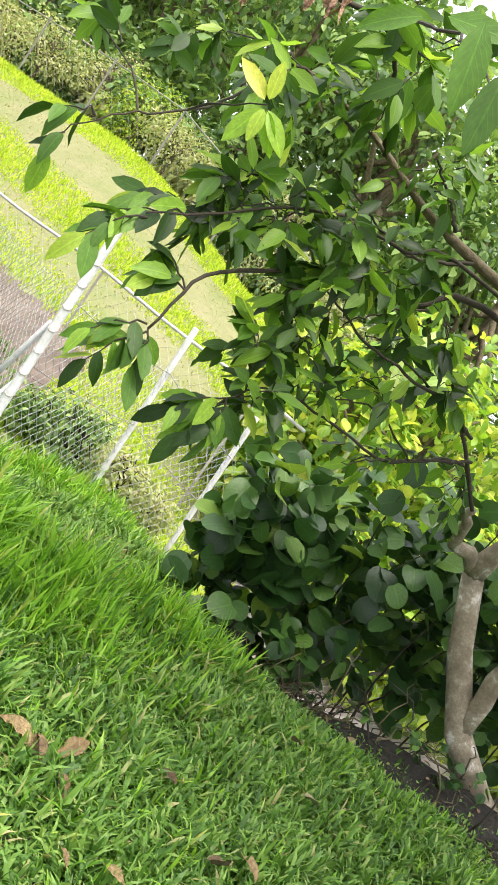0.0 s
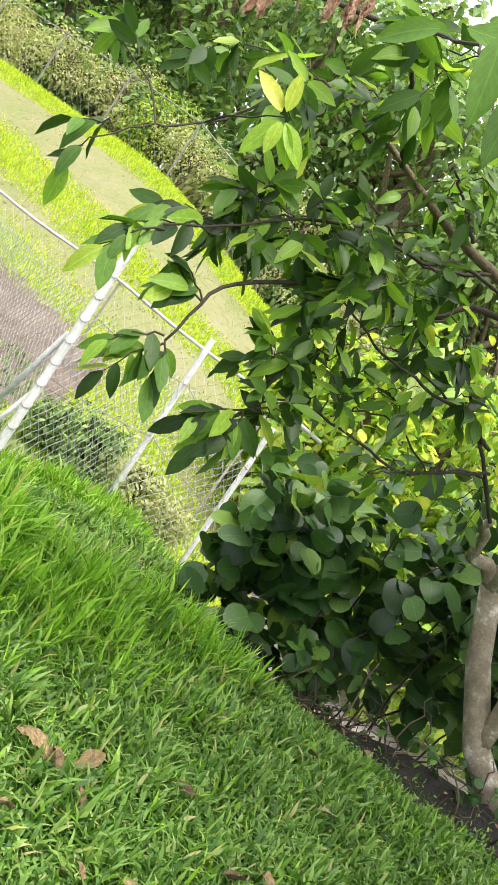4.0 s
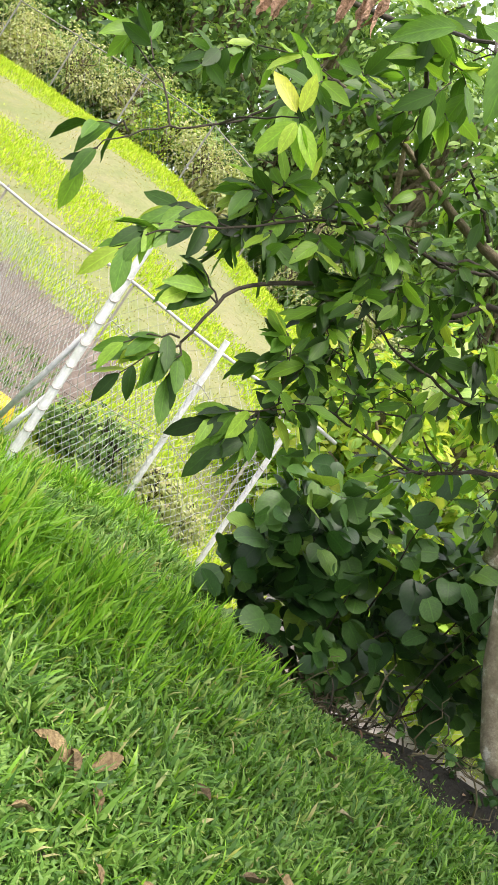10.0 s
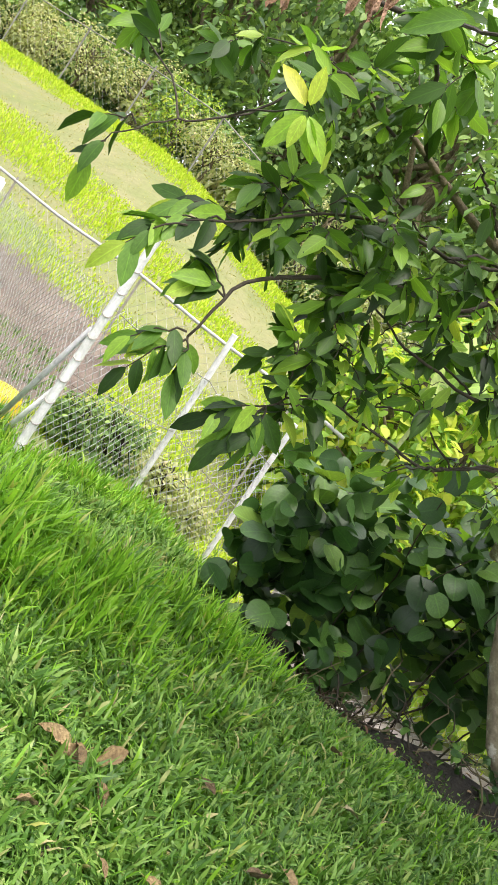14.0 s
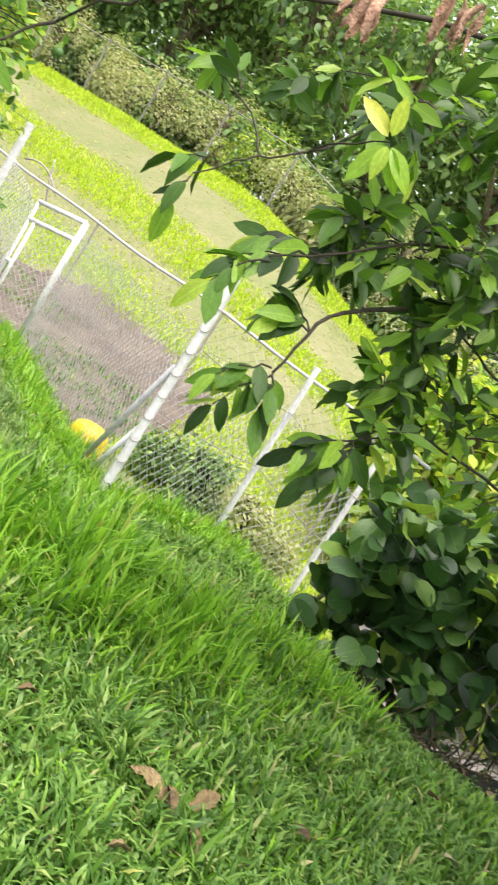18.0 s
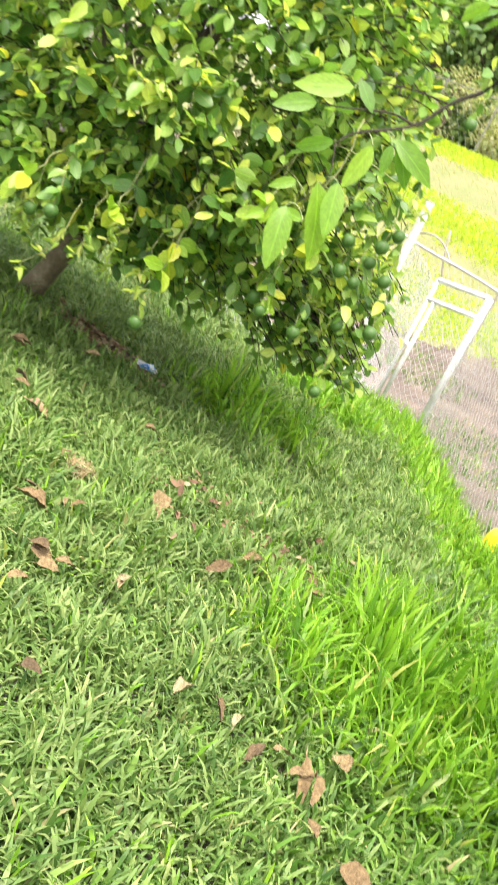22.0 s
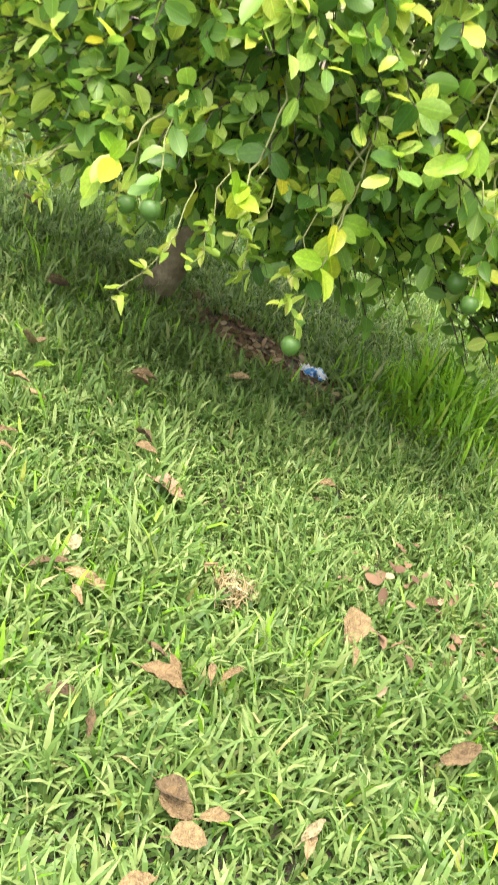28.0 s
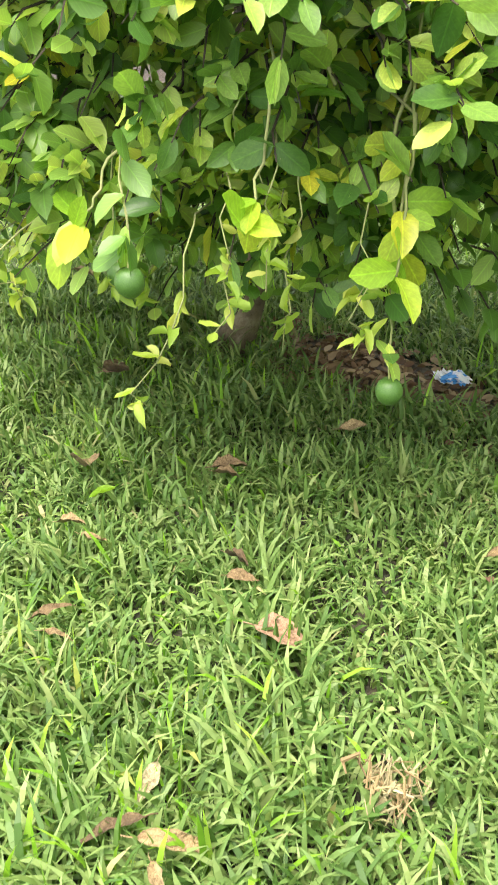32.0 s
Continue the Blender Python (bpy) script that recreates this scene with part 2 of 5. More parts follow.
xs = np.unique(np.concatenate([np.linspace(-90, -12, 27), np.linspace(-12, 6, 121), np.linspace(6, 90, 29)]))
ys = np.unique(np.concatenate([np.linspace(-60, 0, 16), np.linspace(0, 9, 136), np.linspace(9, 20, 56), np.linspace(20, 160, 30)]))
gx, gy = np.meshgrid(xs, ys)
gv = np.stack([gx.ravel(), gy.ravel(), ground(gx, gy).ravel()], 1)
nx, ny = len(xs), len(ys)
q = (np.arange(ny - 1)[:, None] * nx + np.arange(nx - 1)[None]).ravel()
gme = mesh_of("ground", gv, np.stack([q, q + 1, q + nx + 1, q + nx], 1), [THATCH, SOIL, TURF, MEADOW, GRAVEL, SHADED_SOIL], smooth=True)
mid = gv[q] + np.array([0.05, 0.05, 0])


def in_run(x, y):
    """Inside the fenced run, or past it."""
    return (y > np.interp(x, [-6, -3.42, -2.92, -0.95, -0.44, 0.18, 1.3, 3.0, 6], [8.7, 7.84, 7.72, 4.57, 5.66, 6.42, 6.0, 5.4, 5.2]))


def soil_top(x, y):
    """How far up the bank the bare earth of the run reaches."""
    return np.interp(x, [-7, -4.6, -3.6, -1.6, -1.3, 0.9, 0.91], [-0.2, 0.2, 0.85, 0.75, -9.0, -9.0, 1.6]) + 0.14 * np.sin(3.1 * x + 1.7 * y) * np.sin(2.3 * y)


bare_ = np.exp(-(((mid[:, 0] + 3.35) / 0.45) ** 2 + ((mid[:, 1] - 4.3) / 0.2) ** 2)) > 0.4
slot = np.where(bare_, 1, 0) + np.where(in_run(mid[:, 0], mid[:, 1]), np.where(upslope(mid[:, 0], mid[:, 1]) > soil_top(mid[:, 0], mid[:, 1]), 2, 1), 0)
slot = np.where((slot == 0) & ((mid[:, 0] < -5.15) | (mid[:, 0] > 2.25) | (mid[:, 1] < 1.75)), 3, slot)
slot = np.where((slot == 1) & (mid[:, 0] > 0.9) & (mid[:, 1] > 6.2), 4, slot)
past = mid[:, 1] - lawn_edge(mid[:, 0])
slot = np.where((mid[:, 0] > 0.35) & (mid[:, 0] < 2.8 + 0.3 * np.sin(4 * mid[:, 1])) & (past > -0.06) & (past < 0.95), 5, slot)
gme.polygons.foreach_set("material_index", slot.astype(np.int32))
ground_ob = put("ground", gme)
tagged(ground_ob, "earth of the garden, painted dark under the grass for shaded gaps", "ground", kind="structure")


# ---- shared shapes ----
def tube(points, radii, sides=8, cap=True):
    """Vertices and faces of a bent, tapering round bar."""
    pts = np.asarray(points, float)
    radii = np.broadcast_to(np.asarray(radii, float), (len(pts),))
    tan = np.gradient(pts, axis=0)
    tan /= np.linalg.norm(tan, axis=1)[:, None] + 1e-9
    ref = np.array([0.0, 0.0, 1.0]) if abs(tan[0][2]) < 0.9 else np.array([1.0, 0.0, 0.0])
    v, f = [], []
    for i, (p, r, tn) in enumerate(zip(pts, radii, tan)):
        u = np.cross(tn, ref)
        u /= np.linalg.norm(u) + 1e-9
        w = np.cross(tn, u)
        ref = np.cross(u, tn)
        a = np.arange(sides) * 2 * np.pi / sides
        v.append(p + r * (np.cos(a)[:, None] * u + np.sin(a)[:, None] * w))
        if i:
            o = (i - 1) * sides
            f += [(o + k, o + (k + 1) % sides, o + sides + (k + 1) % sides, o + sides + k) for k in range(sides)]
    if cap:
        f += [tuple(range(sides))[::-1], tuple(range((len(pts) - 1) * sides, len(pts) * sides))]
    return np.concatenate(v), f


def joined(pieces):
    v, f, n = [], [], 0
    for pv, pf in pieces:
        v.append(pv)
        f += [tuple(i + n for i in face) for face in pf]
        n += len(pv)
    return np.concatenate(v), f


def curve_between(a, b, sag=0.0, n=6, bend=0.0, rng=RNG):
    a, b = np.asarray(a, float), np.asarray(b, float)
    u = np.linspace(0, 1, n)[:, None]
    p = a + (b - a) * u
    p[:, 2] -= sag * 4 * (u * (1 - u))[:, 0]
    if bend:
        p[1:-1] += rng.normal(0, bend, (n - 2, 3))
    return p


def leaf_shape(widths, stations, fold=0.25, curl=0.15, wave=0.0, notch=0.0):
    """A leaf one unit long along +y, facing +z: vertices, faces, uv."""
    v, uv = [(0, 0, 0)], [(0, 0)]
    for i, (s, w) in enumerate(zip(stations, widths)):
        z = -curl * s * s
        up = fold * w + wave * (1 if i % 2 else -1)
        back = notch if i == 0 else 0
        v += [(-w, s - back, z + up), (0, s, z), (w, s - back, z + up)]
        uv += [(-1, s), (0, s), (1, s)]
    v.append((0, 1, -curl))
    uv.append((0, 1))
    f = [(0, 2, 1), (0, 3, 2)]
    n = len(stations)
    for i in range(n - 1):
        o = 1 + 3 * i
        f += [(o, o + 1, o + 4, o + 3), (o + 1, o + 2, o + 5, o + 4)]
    o, tip = 1 + 3 * (n - 1), len(v) - 1
    f += [(o, o + 1, tip), (o + 1, o + 2, tip)]
    return np.array(v, float), f, np.array(uv, float)


LONG = [leaf_shape((0.11, 0.19, 0.2, 0.13, 0.05), (0.12, 0.32, 0.55, 0.78, 0.92), fo, cu, wa) for fo, cu, wa in ((0.3, 0.15, 0.01), (0.5, 0.3, 0.015), (0.15, 0.05, 0.01), (0.4, -0.1, 0.02))]
OVAL = [leaf_shape((0.17, 0.27, 0.27, 0.16), (0.15, 0.38, 0.65, 0.87), fo, cu, wa) for fo, cu, wa in ((0.3, 0.15, 0.01), (0.55, 0.3, 0.02), (0.1, 0.1, 0.01), (0.35, -0.12, 0.02))]
ROUND = [leaf_shape((0.22, 0.39, 0.48, 0.5, 0.46, 0.36, 0.2), (0.01, 0.12, 0.28, 0.46, 0.64, 0.81, 0.94), fo, cu, wa, 0.05) for fo, cu, wa in ((0.15, 0.15, 0.012), (0.3, 0.25, 0.012), (0.05, 0.3, 0.016), (0.25, 0.0, 0.012))]


def turned(direction, face):
    """Turning matrices with +y along direction and +z near face, for many leaves at once."""
    d = direction / (np.linalg.norm(direction, axis=1)[:, None] + 1e-9)
    x = np.cross(d, face)
    x /= np.linalg.norm(x, axis=1)[:, None] + 1e-9
    return np.stack([x, d, np.cross(x, d)], 2)


def leaf_mass(name, shapes, mat, place, direction, face, size):
    """Many leaves as one mesh."""
    R = turned(direction, face)
    kind = RNG.integers(0, len(shapes), len(place))
    vs, fs, us, n = [], [], [], 0
    for k, (tv, tf, tu) in enumerate(shapes):
        sel = np.flatnonzero(kind == k)
        if not len(sel):
            continue
        v = np.einsum("nij,vj->nvi", R[sel], tv) * size[sel][:, None, None] + place[sel][:, None]
        vs.append(v.reshape(-1, 3))
        us.append(np.tile(tu, (len(sel), 1)))
        off = n + np.arange(len(sel)) * len(tv)
        for face_ids in tf:
            fs += (off[:, None] + np.array(face_ids)[None]).tolist()
        n += len(sel) * len(tv)
    return mesh_of(name, np.concatenate(vs), fs, mat, np.concatenate(us), smooth=True)


def leaf_parts(name, shapes, mat, parent, place, direction, face, size, label=""):
    """Leaves near the camera, each an object of its own on a shared mesh."""
    meshes = [mesh_of(name, tv, tf, mat, tu, smooth=True) for tv, tf, tu in shapes]
    R = turned(direction, face)
    for i in range(len(place)):
        m = Matrix(R[i].tolist()).to_4x4()
        put(name, meshes[int(RNG.integers(len(meshes)))], parent, label, Matrix.Translation(place[i]) @ m @ Matrix.Scale(float(size[i]), 4))


def leaves_on(path, count, size, spread=0.5, droop=0.5, rng=RNG, start=0.15, jitter=0.25):
    """Places, directions, faces and sizes of leaves that grow alternately along a twig."""
    path = np.asarray(path, float)
    u = np.sort(rng.uniform(start, 1.0, count)) * (len(path) - 1)
    i = np.minimum(u.astype(int), len(path) - 2)
    p = path[i] + (path[i + 1] - path[i]) * (u - i)[:, None]
    tan = path[i + 1] - path[i]
    tan /= np.linalg.norm(tan, axis=1)[:, None] + 1e-9
    side = rng.normal(0, 1, (count, 3))
    d = tan * 0.7 + side * spread
    d[:, 2] -= droop * rng.uniform(0.3, 1.3, count)
    face = np.tile((0.0, 0.0, 1.0), (count, 1)) + rng.normal(0, jitter + 0.25, (count, 3))
    return p, d, face, size * rng.uniform(0.65, 1.2, count)


def stack(groups):
    return [np.concatenate([g[k] for g in groups]) for k in range(4)]


# ---- the fence of the run ----
def post(parent, x, y, z0, z1, r=0.03, name="post", mat=None, lean=(0, 0)):
    v, f = tube([(x, y, z0 - 0.1), (x + lean[0] * 0.5, y + lean[1] * 0.5, (z0 + z1) / 2), (x + lean[0], y + lean[1], z1)], r, 12)
    return put(name, mesh_of(name, v, f, mat or WHITE, smooth=False), parent)


def bar(parent, a, b, r, name, mat, sag=0.0, sides=8, n=2, label=""):
    v, f = tube(curve_between(a, b, sag, max(n, 2)), r, sides)
    return put(name, mesh_of(name, v, f, mat, smooth=True), parent, label)


def netting(parent, a, b, za, zb, ha, hb, cell=0.05, r=0.002, label="", slack=0.01):
    """Diamond wire mesh between two uprights: zigzag wires that cross."""
    a, b = np.array(a, float), np.array(b, float)
    length = float(np.linalg.norm(b - a))
    cols = max(2, int(length / cell))
    rows = max(2, int(max(ha, hb) / cell))
    side = np.array([-(b - a)[1], (b - a)[0]]) / length
    u = np.arange(cols + 1) / cols
    w = np.arange(rows + 1) / rows
    U, Wd = np.meshgrid(u, w)
    X = a[0] + (b[0] - a[0]) * U
    Y = a[1] + (b[1] - a[1]) * U
    belly = slack * np.sin(U * 9 + 1) * np.sin(Wd * 5)
    X, Y = X + side[0] * belly, Y + side[1] * belly
    Z = za + (zb - za) * U + (ha + (hb - ha) * U) * Wd
    P = np.stack([X, Y, Z], 2)
    jit = RNG.normal(0, 0.003, P.shape)
    P = P + jit
    i, j = np.meshgrid(np.arange(rows), np.arange(cols), indexing="ij")
    i, j = i.ravel(), j.ravel()
    even = (i + j) % 2 == 0
    A = np.where(even[:, None], P[i, j], P[i, j + 1])
    B = np.where(even[:, None], P[i + 1, j + 1], P[i + 1, j])
    d = B - A
    d /= np.linalg.norm(d, axis=1)[:, None]
    n1 = np.cross(d, np.array([side[0], side[1], 0.0]))
    n2 = np.tile(np.array([side[0], side[1], 0.0]), (len(d), 1))
    ring = [n1, -0.5 * n1 + 0.87 * n2, -0.5 * n1 - 0.87 * n2]
    V = np.stack([A + r * k for k in ring] + [B + r * k for k in ring], 1).reshape(-1, 3)
    o = np.arange(len(A)) * 6
    F = np.concatenate([np.stack([o + k, o + (k + 1) % 3, o + 3 + (k + 1) % 3, o + 3 + k], 1) for k in range(3)])
    return put("netting", mesh_of("netting", V, F, WIRE), parent, label)


P0, GL, GR, P1, P2, P3, P4 = (-3.2, 6.55), (-3.42, 7.84), (-2.92, 7.72), (-0.95, 4.57), (-0.44, 5.66), (0.18, 6.42), (1.3, 6.0)


def gz(p):
    return float(ground(p[0], p[1]))


fence = thing("fence", (*P1, gz(P1)), "wire mesh fence on white painted pipe posts round the run", "fence")
post(fence, *P0, gz(P0), 1.265, 0.03)
tied = post(fence, *P1, gz(P1), 1.38, 0.024)
post(fence, *P2, gz(P2), 1.03, 0.02, lean=(-0.03, 0))
post(fence, *P3, gz(P3), 0.72, 0.02, lean=(-0.03, 0))
post(fence, *P4, gz(P4), 0.35, 0.02)
post(fence, 3.0, 5.4, gz((3.0, 5.4)), 0.35, 0.02)
netting(fence, P4, (3.0, 5.4), gz(P4), gz((3.0, 5.4)), 0.9, 0.9, 0.045, 0.001)
ud = np.array(GR) - np.array(P1)
ud /= np.linalg.norm(ud)
foot = np.array(P1) + ud * 0.42 + np.array([-0.06, 0.0])
bar(fence, (foot[0], foot[1], gz(foot) - 0.03), (P1[0] - 0.03, P1[1] + 0.03, 0.72), 0.016, "brace", WIRE, label="light grey pipe brace")
foot = np.array(P1) + ud * 0.3 + np.array([-0.03, -0.02])
bar(fence, (foot[0], foot[1], gz(foot) - 0.03), (P1[0] - 0.02, P1[1] + 0.035, 0.36), 0.015, "brace", WHITE)
for z in np.linspace(0.12, 1.15, 9):
    a = np.linspace(0, 2 * np.pi, 9)
    ringp = np.stack([P1[0] + 0.026 * np.cos(a), P1[1] + 0.026 * np.sin(a), np.full(9, gz(P1) + z) + 0.02 * np.sin(a)], 1)
    v, f = tube(ringp, 0.0035, 5, cap=False)
    put("wire_tie", mesh_of("wire_tie", v, f, PIPE), tied)
netting(fence, P1, GR, gz(P1), gz(GR), 0.95, 1.15, 0.034, 0.0018)
netting(fence, P1, P2, gz(P1), gz(P2), 0.95, 0.95, 0.034, 0.0016)
netting(fence, P2, P3, gz(P2), gz(P3), 0.95, 0.95, 0.036, 0.0016)
netting(fence, P3, P4, gz(P3), gz(P4), 0.95, 0.9, 0.05, 0.0012)
netting(fence, GL, P0, gz(GL), gz(P0), 1.1, 1.3, 0.032, 0.0024)
netting(fence, P0, (-5.2, 7.3), gz(P0), gz((-5.2, 7.3)), 1.2, 1.1, 0.06)
for z in (0.55, 0.93):
    bar(fence, (*P1, gz(P1) + z), (*P2, gz(P2) + z), 0.003, "line_wire", PIPE, 0.02, 5, 6)
    bar(fence, (*P2, gz(P2) + z), (*P3, gz(P3) + z), 0.003, "line_wire", PIPE, 0.02, 5, 6)

gate = thing("gate", (*GR, gz(GR)), "narrow white pipe gate with wire mesh, closed", "gate")
g0, g1 = gz(GR) + 0.02, 0.80
gl0, gl1 = gz(GL) + 0.02, 0.72
hung = bar(gate, (*GR, g0 - 0.1), (*GR, g1), 0.029, "stile", WHITE)
bar(gate, (*GL, gl0 - 0.1), (*GL, gl1), 0.019, "stile", WHITE)
gi = np.array(GL) + (np.array(GR) - np.array(GL)) * 0.13
bar(gate, (*gi, gl0 - 0.05), (*gi, gl1 - 0.17), 0.019, "stile", WHITE)
for dz in (0.0, -0.17):
    bar(gate, (*GL, gl1 + dz), (*GR, g1 + dz), 0.021, "cross_bar", WHITE)
bar(gate, (*GL, gl0 + 0.03), (*GR, g0 + 0.03), 0.024, "cross_bar", WHITE)
mz = (gl0 + gl1) / 2
bar(gate, (*GL, mz), (*gi, mz), 0.02, "latch", WHITE)
netting(gate, gi, GR, gl0, g0, 1.05, 1.08, 0.032, 0.0022)
for z in np.linspace(0.1, 0.95, 8):
    bar(hung, (GR[0] - 0.03, GR[1], g0 + z), (GR[0] + 0.1, GR[1] - 0.06, g0 + z - 0.03), 0.003, "wire_tie", WIRE, 0.01, 5, 3)

RA, RB = np.array([0.6, 8.19]), np.array([-7.2, 12.15])
back = thing("fence", (*RA, gz(RA)), "low far fence with a weathered pipe rail and mesh", "fence")
rail_pts = []
for k in range(24):
    u = k / 23
    p = RA + (RB - RA) * u
    rail_pts.append((p[0], p[1], 0.66 + 0.02 * math.sin(7 * u) + 0.015 * math.sin(23 * u)))
v, f = tube(rail_pts, 0.018, 10)
put("rail", mesh_of("rail", v, f, WIRE, smooth=True), back, "bleached pipe rail")
for k in range(4):
    p = RA + (RB - RA) * (k + 0.27) / 4
    post(back, p[0], p[1], gz(p), 0.7, 0.013, mat=PIPE)
for k in range(4):
    a, b = RA + (RB - RA) * k / 4, RA + (RB - RA) * (k + 1) / 4
    netting(back, a, b, gz(a), gz(b), 0.66 - gz(a), 0.66 - gz(b), 0.075, 0.0013)
p = RA + (RB - RA) * 0.69
bar(back, (p[0] - 0.5, p[1] + 0.2, 0.75), (p[0] + 0.12, p[1], 0.62), 0.012, "dry_branch", PIPE, -0.12, 6, 6, "dry crooked branch caught on the rail")
bar(back, (p[0] - 0.1, p[1] + 0.05, 0.95), (p[0] + 0.1, p[1], 0.45), 0.01, "dry_branch", PIPE, 0.05, 6, 6, "dry crooked branch caught on the rail")

# the fence on top of the bank, grown over with vines
top = []
for k in range(13):
    x = -16 + k * 1.75
    y = 8.7 + (5.9 - (x + 0.4) * 0.452) / 0.892
    top.append((x, y))
crest = thing("fence", (*top[0], gz(top[0])), "old wire fence on thin posts along the top of the bank", "fence")
for p in top:
    post(crest, *p, gz(p), gz(p) + 1.25, 0.018, mat=OLIVE)
for a, b in zip(top, top[1:]):
    netting(crest, a, b, gz(a), gz(b), 1.15, 1.15, 0.12, 0.0014)
    bar(crest, (*a, gz(a) + 1.18), (*b, gz(b) + 1.18), 0.012, "top_wire", OLIVE)

# ---- grass ----
def grass(name, x, y, length, width, mat, label, lean=0.35):
    n = len(x)
    base = np.stack([x, y, ground(x, y) - 0.005], 1)
    a = RNG.uniform(0, 2 * np.pi, n)
    out = np.stack([np.cos(a), np.sin(a), np.zeros(n)], 1)
    b = a + RNG.normal(0, 0.6, n) + np.pi / 2
    side = np.stack([np.cos(b), np.sin(b), np.zeros(n)], 1) * (width / 2)[:, None]
    tilt = np.abs(RNG.normal(0, 0.3, n) + lean)[:, None]
    up = np.array([0, 0, 1.0])
    L = length[:, None]
    m1 = base + L * 0.4 * (up * np.cos(tilt * 0.5) + out * np.sin(tilt * 0.5))
    m2 = m1 + L * 0.33 * (up * np.cos(tilt * 1.3) + out * np.sin(tilt * 1.3))
    tip = m2 + L * 0.27 * (up * np.cos(tilt * 2.1) + out * np.sin(tilt * 2.1))
    V = np.stack([base - side * 0.7, base + side * 0.7, m1 + side, m1 - side, m2 + side * 0.8, m2 - side * 0.8, tip], 1).reshape(-1, 3)
    o = np.arange(n) * 7
    q4 = np.concatenate([np.stack([o, o + 1, o + 2, o + 3], 1), np.stack([o + 3, o + 2, o + 4, o + 5], 1)]).tolist()
    t3 = np.stack([o + 5, o + 4, o + 6], 1).tolist()
    ob = put(name, mesh_of(name, V, q4 + t3, mat))
    return tagged(ob, label, "grass", kind="stuff")


def tallness(x, y):
    """Where the lawn was left to grow."""
    tuft = np.exp(-(((x + 0.45) / 0.75) ** 2 + ((y - 3.5) / 0.42) ** 2)) + 0.7 * np.exp(-(((x + 1.0) / 0.45) ** 2 + ((y - 3.05) / 0.32) ** 2)) + 0.75 * np.exp(-(((x - 0.35) / 0.35) ** 2 + ((y - 3.95) / 0.2) ** 2)) + 1.3 * np.exp(-(((x + 2.75) / 0.3) ** 2 + ((y - 4.8) / 0.3) ** 2)) + 1.2 * np.exp(-(((x + 2.95) / 0.35) ** 2 + ((y - 6.15) / 0.35) ** 2))
    wild = 0.5 + 0.5 * np.sin(2.3 * x + 1.1) * np.sin(2.9 * y + 0.4)
    return np.clip(0.28 * lip(x, y) + 1.0 * tuft + 0.25 * wild, 0, 1.2)


def lip(x, y):
    """The edge of the lawn along the fence, given brighter blades as if sunlit."""
    return np.exp(-((y - np.interp(x, [-6, -3.42, -2.92, -2.0, -1.5, -0.95, -0.4, 0.2, 1.2], [8.3, 7.45, 7.35, 5.95, 5.1, 4.5, 5.4, 6.1, 5.6])) / 0.4) ** 2)


def scatter(n, x0, x1, y0, y1):
    return RNG.uniform(x0, x1, n), RNG.uniform(y0, y1, n)


gx_, gy_ = scatter(520000, -5.2, 2.3, 1.7, 7.8)
keep = ~in_run(gx_, gy_) & ~((gx_ > 0.4) & (gy_ > lawn_edge(gx_) + np.abs(RNG.normal(0, 0.07, len(gx_))))) & (RNG.uniform(0, 1, len(gx_)) < np.clip(1.2 - 0.16 * np.hypot(gx_ + 1.2, gy_ - 1.6), 0.3, 0.95))
bare = np.exp(-(((gx_ + 3.35) / 0.45) ** 2 + ((gy_ - 4.3) / 0.2) ** 2)) + 0.4 * np.exp(-(((gx_ + 1.75) / 0.35) ** 2 + ((gy_ - 4.15) / 0.22) ** 2))
straw_patch = np.exp(-(((gx_ + 0.05) / 0.32) ** 2 + ((gy_ - 4.75) / 0.22) ** 2))
trod = np.exp(-((gy_ - np.interp(gx_, [-4, -2, -0.9, 0.2, 1], [5.4, 4.5, 4.02, 4.35, 4.5])) / 0.13) ** 2) * (0.5 + 0.5 * np.sin(5 * gx_ + 1))
tuft_gap = tallness(gx_, gy_) * (0.5 + 0.5 * np.sin(17 * gx_ + 4 * np.sin(6 * gy_)) * np.sin(15 * gy_ + 3 * np.sin(7 * gx_)))
keep &= (bare < 0.45) & (RNG.uniform(0, 1, len(gx_)) > np.clip(0.25 * tallness(gx_, gy_) + 0.7 * tuft_gap, 0, 0.85)) & (RNG.uniform(0, 1, len(gx_)) > np.maximum(np.maximum(1.0 * bare, 0.8 * trod), 0.75 * straw_patch))
edge = lawn_edge(gx_) - gy_
gx_, gy_, edge = gx_[keep], gy_[keep], edge[keep]
short = np.where(gx_ > 0.3, np.clip(0.35 + 1.6 * edge, 0.3, 1), 1)
tall = tallness(gx_, gy_)
clump = 0.5 + 0.25 * (np.sin(11 * gx_ + 3 * np.sin(4 * gy_)) + np.sin(13 * gy_ + 3 * np.sin(5 * gx_)))
blade = short * (0.07 + 0.145 * tall) * (0.6 + 0.8 * clump) * RNG.uniform(0.45, 1.4, len(gx_))
wide = (0.0088 + 0.0045 * tall) * RNG.uniform(0.5, 1.4, len(gx_))
# the fence edge takes the bright blades too: sunlight by colour, not by height
high = np.maximum(tall, 0.9 * lip(gx_, gy_)) > 0.52 + RNG.normal(0, 0.19, len(gx_))
# blades on this side take the open-light colour
lit = gx_ + 0.25 * gy_ + RNG.normal(0, 0.25, len(gx_)) < -0.15
